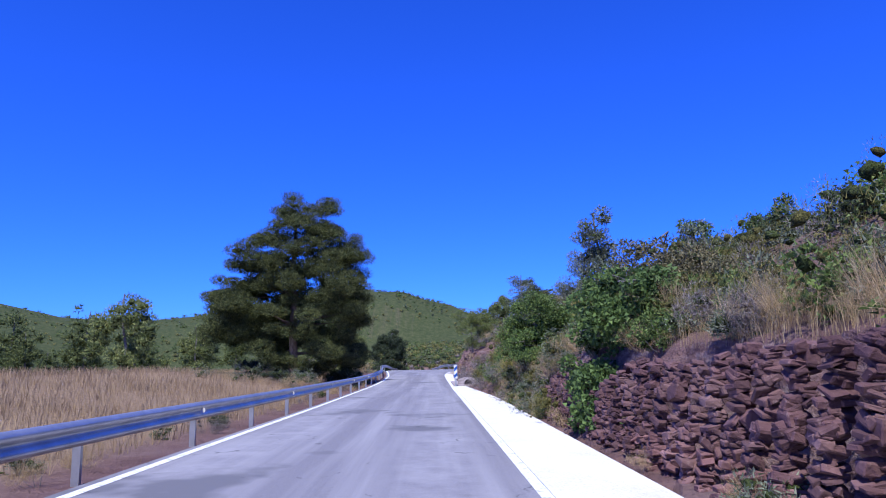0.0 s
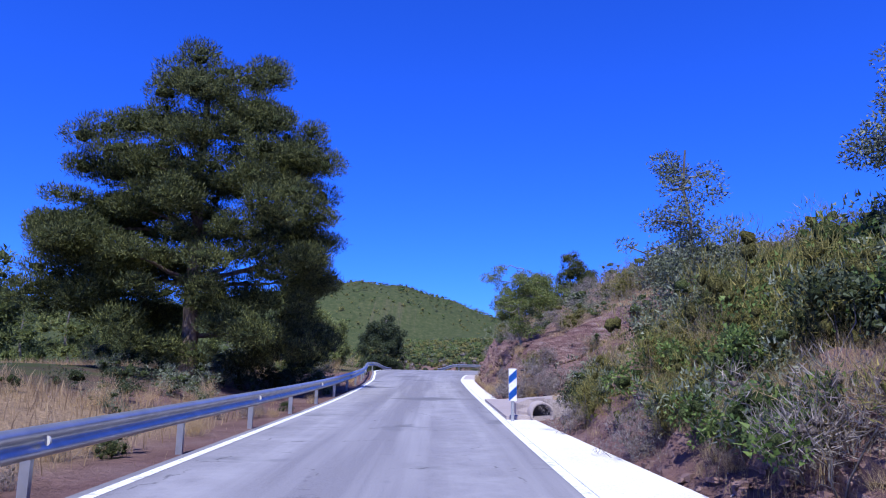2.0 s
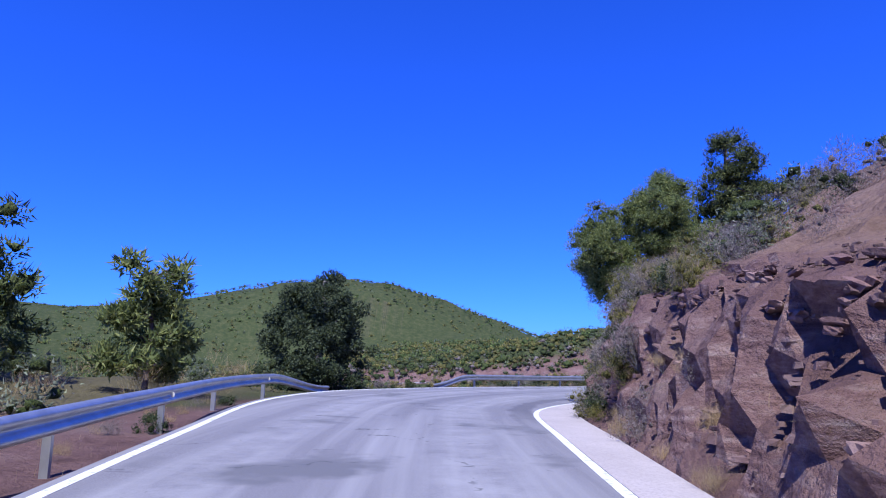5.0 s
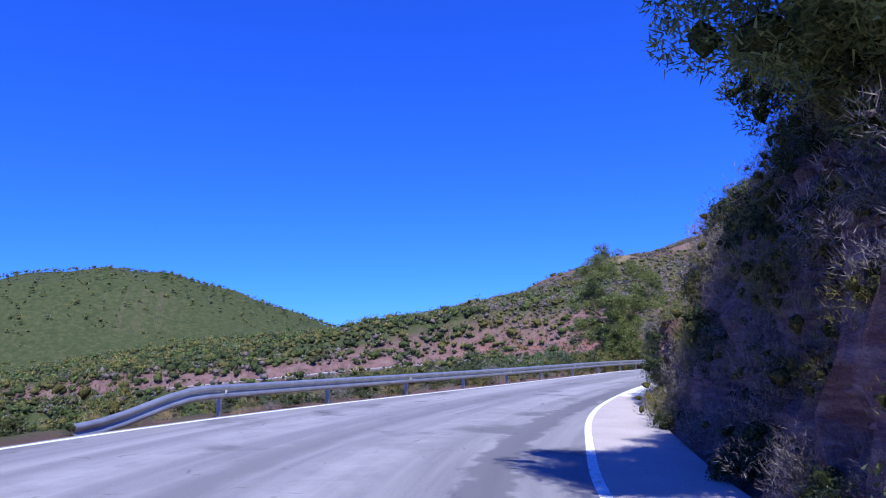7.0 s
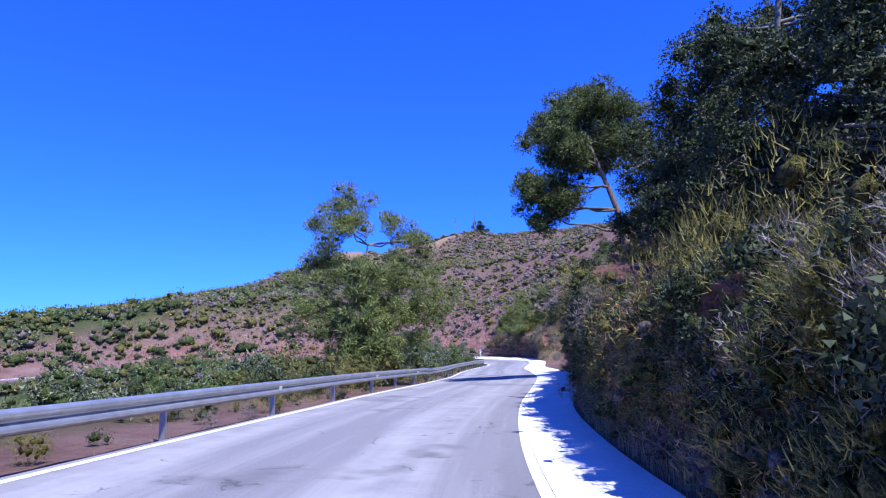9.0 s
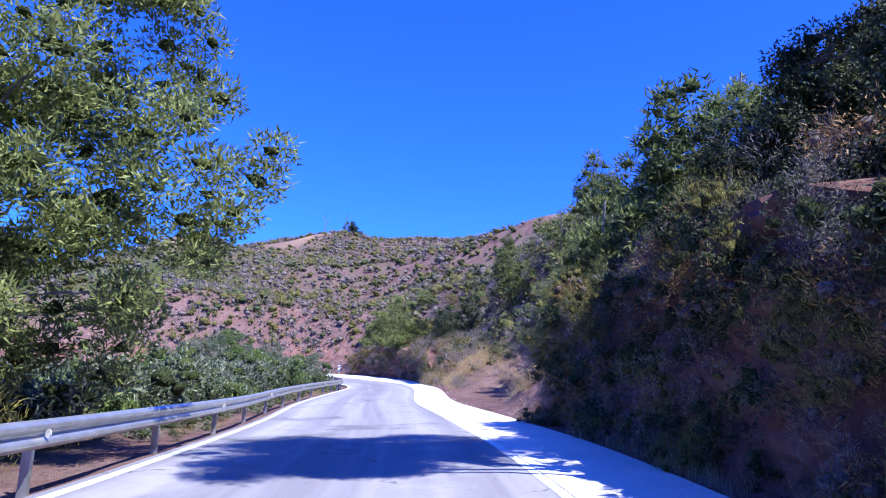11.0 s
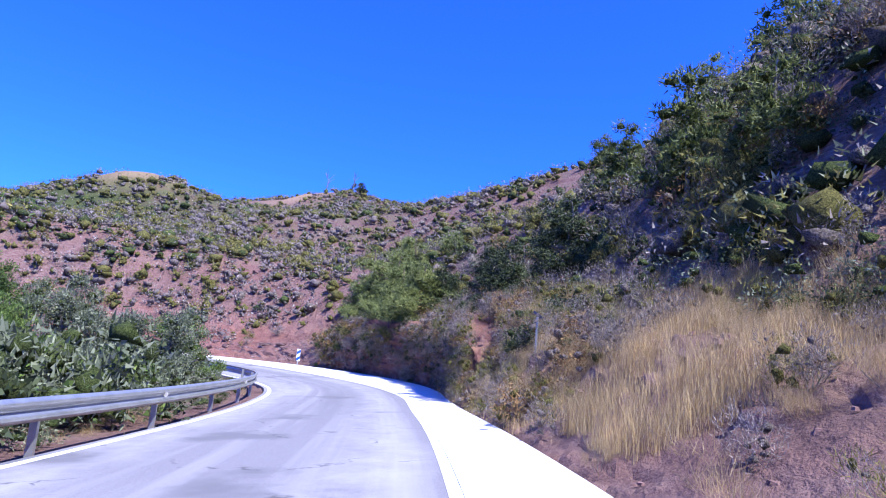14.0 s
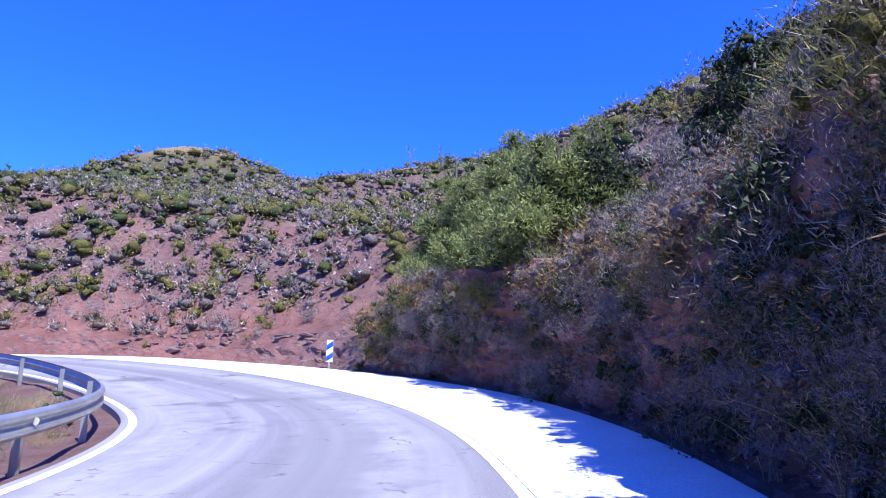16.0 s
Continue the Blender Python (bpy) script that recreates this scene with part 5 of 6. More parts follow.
side_shrubs(44, 47, 14, 0.2, 1.4, {"grey": 3, "grass": 2}, (0.5, 0.9), "on the rocky bank", 263, solo=14)

side_shrubs(70, 95, 90, 0.15, 2.2, {"grey": 3, "dark": 4, "broom": 3}, (0.5, 1.1), "on the rock cut", 264, solo=50)
side_shrubs(34, 54, 34, 2.4, 8, {"dark": 3, "olive": 2, "grass": 2}, (0.6, 1.2), "under the great pine", 265, False, solo=16)
side_shrubs(2, 60, 50, 1.0, 2.4, {"grass": 5, "grey": 2, "olive": 2}, (0.35, 0.7), "behind the crash barrier", 266, False, solo=40)

side_shrubs(-4, 16, 60, 0.95, 3.2, {"olive": 3, "broom": 4, "green": 2, "grey": 1, "grass": 2}, (0.6, 1.1), "above the dry stone wall", 267, solo=36)

# bushes that hang from the upright faces: first and last station, height band
def face_shrubs(s0, s1, count, lo, hi, sorts, sizes, where, seed, solo=0):
    r = np.random.default_rng(seed)
    names = list(sorts)
    p = np.array([sorts[n] for n in names], float)
    for n in range(count):
        s = r.uniform(s0, s1)
        i = int(np.argmin(np.abs(STATION - 120 - s)))
        frac = r.uniform(lo, hi)
        upright = 100.5 < s < 141.5 or 180.8 < s < 202.5
        if upright and frac < 0.95:
            q = on_road(i, OUTER[i] + 0.24 + 0.24 * r.random())
            z = q[2] + frac * CUT_H[i]
        else:
            reach = CUT_R[i] * frac if not upright else 0.6 + (frac - 0.95) * 5
            q = on_road(i, OUTER[i] + reach)
            z = gz(q[0], q[1]) - 0.05
        sort, size = names[r.choice(len(names), p=p / p.sum())], r.uniform(*sizes)
        k = int(r.integers(len(SHRUBS[sort])))
        lean = Vector((RIGHT[i, 1], -RIGHT[i, 0], 0))
        m = Matrix.Translation((q[0], q[1], z)) @ Matrix.Rotation(radians(r.uniform(10, 40)), 4, lean) @ pose(0, 0, 0, 0, 0, r.uniform(0, 360)) @ Matrix.Scale(size, 4)
        if n < solo:
            ob = thing(KINDS[sort], m, WORDS[sort] + " " + where, "grass" if sort == "grass" else "bush", "roadside plants")
            part("woody_base", SHRUBS[sort][k][0], ob)
            part("foliage", SHRUBS[sort][k][1], ob)
        else:
            CROWD.setdefault(sort, []).append((k, m))


face_shrubs(101, 143, 230, 0.35, 1.2, {"dark": 7, "broom": 2, "grey": 1, "rust": 1}, (0.5, 1.0), "hanging from the shady bank", 251, solo=50)
face_shrubs(184, 202, 120, 0.3, 1.2, {"grey": 6, "dark": 4, "rust": 2, "broom": 1}, (0.7, 1.4), "hanging from the cut bank", 252, solo=30)
side_shrubs(94, 103, 40, 0.3, 3.0, {"grey": 3, "broom": 3, "dark": 3}, (0.7, 1.4), "on the rock cut", 253, solo=40)
face_shrubs(97, 108, 90, 0.15, 1.1, {"grey": 3, "broom": 3, "dark": 3}, (0.6, 1.2), "on the rock cut", 257, solo=40)
face_shrubs(101, 143, 110, 0.1, 0.8, {"grey": 2, "broom": 2, "dark": 3, "rust": 1}, (0.4, 0.8), "growing from the shady face", 255, solo=30)
face_shrubs(183, 203, 90, 0.1, 0.8, {"grey": 6, "rust": 2, "dark": 2}, (0.4, 0.9), "growing from the cut face", 256, solo=30)
face_shrubs(100, 142, 230, 0.05, 0.75, {"grey": 2, "broom": 3, "dark": 4, "rust": 2}, (0.45, 0.9), "growing from the shady face", 270)
face_shrubs(100, 142, 150, 0.7, 1.35, {"dark": 6, "grey": 2, "broom": 2}, (0.6, 1.0), "hanging over the shady bank", 271)
side_shrubs(14, 20, 40, 0.3, 1.8, {"broom": 2, "grey": 2, "olive": 2, "grass": 2}, (0.5, 0.9), "on the earth bank", 277)
face_shrubs(15.5, 25, 90, 0.1, 1.15, {"broom": 3, "olive": 2, "dark": 2, "grey": 1, "grass": 2}, (0.4, 0.8), "on the earth bank", 280, solo=20)
side_shrubs(28.5, 36.5, 50, 0.4, 2.6, {"broom": 4, "olive": 3, "green": 1, "dark": 2, "grass": 2}, (0.6, 1.1), "on the earth bank", 285, tall=1.2, solo=16)
side_shrubs(179, 189, 110, 0.7, 3.6, {"grey": 4, "rust": 2, "broom": 3, "dark": 2}, (0.5, 1.0), "on top of the cut bank", 287)
face_shrubs(179, 188, 130, 0.05, 1.1, {"grey": 4, "rust": 3, "broom": 2, "dark": 1}, (0.4, 0.8), "growing from the cut face", 286)
face_shrubs(73, 100, 230, 0.05, 1.1, {"grey": 3, "dark": 4, "broom": 3}, (0.4, 0.85), "on the rock cut", 278, solo=30)
side_shrubs(166, 183, 130, 3.6, 10, {"dark": 4, "broom": 4, "olive": 2, "grey": 3}, (0.7, 1.3), "above the grassy bank", 281)
side_shrubs(84, 128, 110, 0.7, 2.4, {"grass": 4, "dark": 3, "broom": 2, "grey": 2}, (0.3, 0.7), "behind the crash barrier", 282, False, solo=20)
side_shrubs(140, 200, 110, 0.7, 2.2, {"grass": 4, "olive": 3, "dark": 2}, (0.3, 0.7), "behind the crash barrier", 283, False)
side_shrubs(37.5, 48, 70, 3.0, 9, {"broom": 3, "olive": 3, "grey": 3, "grass": 3}, (0.5, 1.0), "beside the farm track", 284)
shrub("dark", 72.4, 144.0, 1.2, "by the small panel")
shrub("grey", 71.3, 142.7, 1.0, "by the small panel")
shrub("grey", 71.9, 143.0, 0.9, "by the small panel")
face_shrubs(98, 143, 260, 0.0, 0.7, {"grey": 2, "rust": 2, "broom": 2, "dark": 2}, (0.3, 0.6), "growing from the shady face", 274)
face_shrubs(184, 203, 200, 0.0, 0.8, {"grey": 6, "rust": 2, "dark": 1}, (0.3, 0.65), "growing from the cut face", 275)
side_shrubs(185, 204, 240, 0.9, 7, {"dark": 4, "grey": 4, "rust": 2, "broom": 2}, (0.8, 1.5), "on top of the cut bank", 276, solo=30)
face_shrubs(172, 203, 130, 0.05, 1.0, {"grey": 6, "rust": 3, "broom": 2, "dark": 1}, (0.45, 0.9), "growing from the cut face", 272)


def set_bush(sort, x, y, z, size, tall, where, k=0, turn=0.0):
    """One bush at a given height on a steep face."""
    ob = thing(KINDS[sort], pose(x, y, z, 0, 0, turn) @ Matrix.Diagonal((size, size, size * tall, 1)), WORDS[sort] + " " + where, "bush", "roadside plants")
    part("woody_base", SHRUBS[sort][k][0], ob)
    part("foliage", SHRUBS[sort][k][1], ob)


for n, (x, y, z, size, tall) in enumerate(((19.9, 100.3, 1.15, 1.5, 1.2), (20.5, 101.0, 1.2, 1.4, 1.2), (19.2, 99.6, 1.0, 1.2, 1.15), (17.3, 97.6, 0.9, 1.1, 1.2), (23.6, 103.9, 1.3, 1.1, 1.2))):
    set_bush("broom", x, y, z, size, tall, "standing out from the shady bank", n % 3, 70.0 * n)


def dry_stalks(s, d, count, height, seed):
    """A sheaf of dry arching stalks with feathery tips."""
    r = np.random.default_rng(seed)
    base = spot(np.array([float(s)]), np.interp(s + 120, STATION, OUTER) + d)[0]
    root = thing("dry_stalks", Matrix.Translation((base[0], base[1], gz(base[0], base[1]))), "sheaf of dry arching straw stalks by the gutter", "grass", "dry stalks")
    for _ in range(count):
        a, h = r.uniform(0, 6.283), height * r.uniform(0.6, 1.15)
        t = np.linspace(0, 1, 7)[:, None]
        lean = np.array([math.cos(a), math.sin(a), 0.0]) * h * r.uniform(0.25, 0.75)
        pts = lean * t**2 + np.array([0, 0, 1.0]) * h * (t - 0.25 * t**3) + np.array([r.normal() * 0.05, r.normal() * 0.05, -0.05])
        pieces = [tube(pts, np.linspace(0.005, 0.002, 7), 4)]
        for q in range(9):
            p0 = pts[5] + (pts[6] - pts[5]) * q / 8
            pieces.append(tube(np.stack([p0, p0 + r.normal(size=3) * 0.035 + lean * 0.03 / h]), [0.004, 0.001], 3))
        part("stalk", mesh_from("stalk", *join(pieces), LEAF_DRY, True), root)


for n, (s, d, c, h) in enumerate(((108.6, 0.15, 9, 1.0), (110.2, 0.2, 6, 0.9), (104.5, 0.2, 7, 1.0), (113.4, 0.2, 6, 0.8), (186.2, 0.25, 10, 1.1), (187.6, 0.3, 8, 1.0), (189.8, 0.3, 7, 0.9), (160.2, 2.8, 8, 0.9), (152.6, 2.2, 8, 0.9), (27.6, 0.6, 7, 0.9))):
    dry_stalks(s, d, c, h, 500 + n)
crowd_stuff()


def cut_bank(s0, s1, label, seed, material):
    """The upright face of a cutting, ledged and slightly overhanging, with a lip running back into the slope."""
    st = np.arange(s0, s1 + 0.01, 0.17)
    up, lip = 30, 4
    grow = ease(s0, s0 + 3, st) * ease(s1, s1 - 3, st)
    hgt = np.interp(st + 120, STATION, CUT_H) * (0.93 + 0.08 * np.sin(st * 0.7 + seed) + 0.05 * np.sin(st * 2.1)) * (0.25 + 0.75 * grow)
    rim = np.interp(st + 120, STATION, OUTER)
    rows = []
    for k in range(up + lip):
        h = min(k / up, 1.0)
        dist = 0.46 - 0.12 * h + (1 - grow) * 0.8 * h + max(0, k - up) * 0.45
        p = spot(st, rim + dist)
        p[:, 2] += -0.15 + (hgt + 0.15) * h + max(0, k - up) * 0.05
        w = np.array([rocky(q, 0.7, 1.6) + 0.55 * rocky(q + np.array([9.0, seed, 3.0]), 2.3, 2.2) for q in p])
        p[:, :2] -= np.stack([np.interp(st + 120, STATION, RIGHT[:, c]) for c in (0, 1)], -1) * np.clip(w * 0.26 * (0.3 + 0.7 * grow), -0.6, dist - 0.05)[:, None]
        rows.append(p)
    v = np.stack(rows, 1)
    n, k = v.shape[:2]
    a, b = np.meshgrid(np.arange(n - 1), np.arange(k - 1), indexing="ij")
    f = np.stack([a * k + b, (a + 1) * k + b, (a + 1) * k + b + 1, a * k + b + 1], -1).reshape(-1, 4)
    tagged(new("cut_bank", mesh_from("cut_bank", v.reshape(-1, 3), f, material, False)), label, "bank", kind="structure")


# both faces wear the darkened tint, so part of their shade is painted
cut_bank(98, 144, "upright red rock and earth face of the road cutting, coloured dark for its shade", 1.0, SHADED_EARTH)
cut_bank(180.5, 203.5, "upright earth face above the gutter, coloured dark for its shade", 2.0, SHADED_EARTH)


def scrub_stuff(name, label, leaf, seed, places, r_lo, r_hi, per, blade, up):
    """Uncountable scrub in one mesh: blades in clumps at the given places."""
    r = np.random.default_rng(seed)
    x, y = places
    z = ground_z(x, y)
    rad = r_lo + (r_hi - r_lo) * r.random(len(x)) ** 1.6
    c = np.stack([x, y, z + rad * 0.45], 1)
    v, f = leaves(r, c, rad[:, None] * [1, 1, 0.7], len(x) * per, blade[0], blade[1], up, 0.6)
    cv, cf = cores(c, rad[:, None] * ([0.55, 0.55, 0.4] if leaf is LEAF_GREY else [0.7, 0.7, 0.52]), seed)
    tagged(new(name, foliage(name, leaf, v, f, cv, cf)), label, "scrub", kind="stuff")


def scatter(seed, count, x0, x1, y0, y1, keep, clump=0.25):
    r = np.random.default_rng(seed)
    x, y = r.uniform(x0, x1, count * 6), r.uniform(y0, y1, count * 6)
    patch = 0.5 + 0.5 * np.sin(x * 0.33 + 1.9 * np.sin(y * 0.23 + seed)) * np.sin(y * 0.29 + 2.1 * np.sin(x * 0.19 + seed))
    row, off, far = nearest_row(x, y)
    m = (r.random(len(x)) < clump + (1 - clump) * patch**2) & keep(x, y, off, far, np.where(off > 0, off - OUTER[row], -off - EDGE[row]))
    return x[m][:count], y[m][:count]


def bare_crest(x, y):
    """The straw-topped crown of the red hill and the pale bluff behind it."""
    return (((x - 104) / 5.5) ** 2 + ((y - 230) / 4.5) ** 2 < 1) | (((x - 151) / 13) ** 2 + ((y - 250) / 6.5) ** 2 < 1)


slope = lambda x, y, off, far, d: (d > 5) & (far > 7) & ~bare_crest(x, y)
right_slope = lambda x, y, off, far, d: (d > 9) & (off > 0) & (off < 42) & (far > 8)
left_slope = lambda x, y, off, far, d: (d > 7) & (off < 0) & (far > 9)
for n, (lf, cnt) in enumerate(((LEAF_GREY, 1300), (LEAF_BROOM, 1200), (LEAF_OAK, 350), (LEAF_OLIVE, 650))):
    scrub_stuff("hillside_scrub", "patchy low scrub over the stony slopes", lf, 300 + n, scatter(310 + n, cnt, 4, 150, -20, 178, right_slope), 0.45, 1.2, 46, (0.12, 0.035), 0.4)
for n, (lf, cnt) in enumerate(((LEAF_GREY, 6800), (LEAF_BROOM, 5200), (LEAF_OAK, 900), (LEAF_OLIVE, 1000))):
    scrub_stuff("hill_scrub", "low scrub dotted over the red hill", lf, 320 + n, scatter(330 + n, cnt, 62, 200, 170, 285, slope), 0.4, 1.25, 11, (0.2, 0.12), 0.2)
for n, (lf, cnt) in enumerate(((LEAF_GREY, 420), (LEAF_BROOM, 480), (LEAF_OAK, 120), (LEAF_OLIVE, 320))):
    scrub_stuff("hillside_scrub", "patchy scrub above the road", lf, 384 + n, scatter(386 + n, cnt, 62, 112, 118, 168, lambda x, y, off, far, d: (off > 0) & (d > 5) & (d < 34)), 0.6, 1.5, 44, (0.16, 0.055), 0.4)
for n, (lf, cnt) in enumerate(((LEAF_GREY, 900), (LEAF_BROOM, 650))):
    scrub_stuff("hill_scrub", "low scrub dotted over the red cut", lf, 390 + n, scatter(394 + n, cnt, 58, 108, 176, 216, lambda x, y, off, far, d: (d > 2.0) & (off > 0) & (far > 5)), 0.25, 0.8, 20, (0.24, 0.07), 0.4)
for n, (lf, cnt) in enumerate(((LEAF_OAK, 900), (LEAF_GREEN, 500), (LEAF_BROOM, 700), (LEAF_OLIVE, 500), (LEAF_GREY, 500))):
    scrub_stuff("valley_scrub", "dense green scrub filling the gully", lf, 340 + n, scatter(350 + n, cnt, -25, 76, 96, 215, left_slope), 0.6, 1.5, 24, (0.32, 0.12), 0.3)
for n, (lf, cnt) in enumerate(((LEAF_OAK, 500), (LEAF_GREEN, 1400), (LEAF_BROOM, 1500), (LEAF_OLIVE, 700))):
    scrub_stuff("valley_scrub", "scrub across the far side of the valley", lf, 345 + n, scatter(355 + n, cnt, -140, 84, 200, 335, lambda x, y, off, far, d: (d > 4) & (far > 6)), 0.8, 1.9, 8, (0.55, 0.25), 0.3)
for n, (lf, cnt) in enumerate(((LEAF_OLIVE, 900), (LEAF_GREEN, 3000), (LEAF_BROOM, 2400))):
    scrub_stuff("far_wood", "distant wooded scrub on the far hills", lf, 360 + n, scatter(370 + n, cnt, -420, 160, 300, 470, slope), 0.5, 1.3, 6, (0.6, 0.35), 0.1)
for n, (lf, cnt) in enumerate(((LEAF_OAK, 700), (LEAF_GREEN, 300), (LEAF_BROOM, 420), (LEAF_GREY, 300))):
    scrub_stuff("valley_scrub", "bushes along the far side of the gully", lf, 396 + n, scatter(397 + n, cnt, -70, 62, 186, 240, lambda x, y, off, far, d: (d > 1.2) & (far < 24)), 0.6, 1.9, 14, (0.32, 0.14), 0.3)
scrub_stuff("far_wood", "dark woods beyond the dry field", LEAF_PINE, 380, scatter(381, 1500, -360, -28, 66, 330, lambda x, y, off, far, d: (off < 0) & (far > 34)), 1.4, 3.2, 16, (0.8, 0.28), 0.3)


def grass_stuff(name, label, seed, places, height, width, leaf=LEAF_DRY):
    r = np.random.default_rng(seed)
    x, y = places
    n = len(x)
    z = ground_z(x, y)
    a = r.uniform(0, 6.283, n)
    h = height * r.uniform(0.5, 1.2, n)
    tip = np.stack([np.cos(a), np.sin(a), 0 * a], 1) * (h * r.uniform(0.1, 0.5, n))[:, None]
    side = np.stack([-np.sin(a + r.normal(size=n)), np.cos(a), 0 * a], 1) * width
    p = np.stack([x, y, z - 0.03], 1)
    up3 = np.stack([0 * h, 0 * h, h], 1)
    half = p + tip * 0.35 + up3 * 0.6
    v = np.stack([p - side, p + side, half - side * 0.7, half + side * 0.7, p + tip + up3 - side * 0.15, p + tip + up3 + side * 0.15], 1).reshape(-1, 3)
    first = np.arange(n)[:, None] * 6
    f = np.concatenate([first + [0, 1, 3, 2], first + [2, 3, 5, 4]])
    tagged(new(name, mesh_from(name, v, f, leaf)), label, "grass", kind="stuff")


grass_stuff("dry_grass", "tall straw-coloured grass covering the field", 400, scatter(401, 70000, -40, -4.2, -2, 60, lambda x, y, off, far, d: (off < 0) & (d > 1.3) & ((x + 10) ** 2 + (y - 47) ** 2 > 64)), 0.40, 0.008, LEAF_FIELD)
grass_stuff("dry_grass", "dry grass along the verge", 402, scatter(403, 16000, -7, 100, -5, 180, lambda x, y, off, far, d: (d > 0.15) & (d < 2.2)), 0.15, 0.0022)
grass_stuff("dry_grass", "dry yellow grass on the grassy bank", 404, scatter(405, 18000, 60, 84, 128, 152, lambda x, y, off, far, d: (off > 0) & (d > 0.6) & (d < 5) & (x + y > 208)), 0.36, 0.0018)


def bank_grass(s0, s1, lo, hi, count, height, width, seed, label, leaf=LEAF_DRY):
    """Dry grass in drifts on the bank between two stations."""
    r = np.random.default_rng(seed)
    st = r.uniform(s0, s1, count * 2)
    d = lo + (hi - lo) * r.random(count * 2)
    p = spot(st, np.interp(st + 120, STATION, OUTER) + d)
    drift = np.sin(p[:, 0] * 1.3 + 2 * np.sin(p[:, 1] * 0.9)) * np.sin(p[:, 1] * 1.5 + seed)
    keep = drift > r.uniform(-1.0, 0.6, len(d))
    grass_stuff("dry_grass", label, seed + 1, (p[keep, 0][:count], p[keep, 1][:count]), height, width, leaf)


bank_grass(168, 181, 0.6, 4.8, 50000, 0.42, 0.0026, 410, "drifts of tall pale straw on the dry bank")
bank_grass(172, 184, 0.1, 2.4, 14000, 0.26, 0.0017, 412, "dry grass on the foot of the bank")
bank_grass(-4, 18, 1.1, 3.2, 16000, 0.42, 0.0018, 414, "tall dry grass above the stone wall")
bank_grass(18, 36, 0.2, 2.4, 9000, 0.24, 0.0016, 416, "dry grass on the earth bank")
bank_grass(37, 49, 2.2, 6.9, 12000, 0.22, 0.0022, 422, "thin dry grass beside the farm track")
bank_grass(46, 60, 0.1, 1.0, 9000, 0.24, 0.0016, 418, "dry grass at the foot of the rock")
bank_grass(103, 140, 0.05, 0.5, 7000, 0.26, 0.0016, 420, "dry grass along the foot of the shady bank")


# ---- stones and rocks ----
def rough_stone(seed, sx, sy, sz, cuts=1):
    """An angular stone: a box with knocked-off, uneven corners."""
    r = random.Random(seed)
    bm = bmesh.new()
    bmesh.ops.create_cube(bm, size=1.0)
    if cuts > 1:
        bmesh.ops.subdivide_edges(bm, edges=bm.edges[:], cuts=cuts - 1, use_grid_fill=True)
    for v in bm.verts:
        w = v.co.copy()
        w *= 1 - 0.16 * max(0.0, w.length - 0.55) / 0.3
        v.co = Vector((w.x * sx * r.uniform(0.68, 1.2), w.y * sy * r.uniform(0.75, 1.15), w.z * sz * r.uniform(0.6, 1.25)))
    bmesh.ops.bevel(bm, geom=bm.edges[:], offset=min(sx, sy, sz) * 0.12, segments=1, affect="EDGES") if cuts == 1 else None
    return to_mesh(bm, "stone", STONE if cuts == 1 else ROCK)


STONES = [rough_stone(k, 0.12 + 0.04 * (k % 4), 0.18, 0.075 + 0.018 * (k % 3)) for k in range(16)]
ROCKS = [rough_stone(50 + k, 0.9, 0.6, 0.42 + 0.08 * (k % 3), 3) for k in range(7)]


def dry_stone_wall():
    r = random.Random(7)
    root = thing("stone_wall", Matrix.Identity(4), "dry stone wall of purplish red rubble holding the bank", "stone wall", kind="structure")
    rest = []
    count = 0
    z0, course = 0.0, 0
    while z0 < 1.55:
        ch = r.uniform(0.05, 0.105)
        s = -8.0 + r.uniform(0, 0.3)
        while s < 18.2:
            k = r.randrange(len(STONES))
            ln = 0.12 + 0.04 * (k % 4)
            i = int(np.argmin(np.abs(STATION - 120 - s)))
            off = OUTER[i] + 0.32 + 0.22 * z0 + r.uniform(-0.08, 0.08)
            edge_top = (1.5 - 0.55 * float(ease(4, 15, s))) * float(ease(18.6, 15.6, s)) - 0.22 * math.sin(s * 0.9) * math.sin(s * 0.37)
            if z0 < edge_top and r.random() > 0.03:
                q = on_road(i, off, 0.0)
                m = pose(q[0], q[1], q[2] + z0 + ch / 2 - 0.03 + 0.05 * math.sin(s * 1.3 + course) + r.uniform(-0.025, 0.025), r.gauss(0, 16), r.gauss(0, 16), 90 + math.degrees(math.atan2(-TAN[i, 0], TAN[i, 1])) + r.uniform(-10, 10))
                big = 1.5 if r.random() < 0.10 else 1.0
                m = m @ Matrix.Diagonal((r.uniform(0.55, 1.25) * big, r.uniform(0.8, 1.2), ch / (0.075 + 0.018 * (k % 3)) * r.uniform(0.6, 1.35) * big, 1))
                if 3.0 < s < 9.5 and count < 300:
                    ob = part("stone", STONES[k], root)
                    ob.matrix_world = m
                    count += 1
                else:
                    rest.append((k, m))
            s += ln * r.uniform(0.7, 0.95)
        z0 += ch * 0.84
        course += 0.7
    verts, faces, base = [], [], 0
    for k, m in rest:
        me = STONES[k]
        co = np.empty(len(me.vertices) * 3)
        me.vertices.foreach_get("co", co)
        co = co.reshape(-1, 3) @ np.array(m.to_3x3()).T + np.array(m.translation)
        verts.append(co)
        faces += [tuple(base + q for q in p.vertices) for p in me.polygons]
        base += len(co)
    me = bpy.data.meshes.new("rubble")
    me.from_pydata(np.concatenate(verts).tolist(), [], faces)
    me.materials.append(STONE)
    tagged(part("rubble", me, root), kind="stuff")


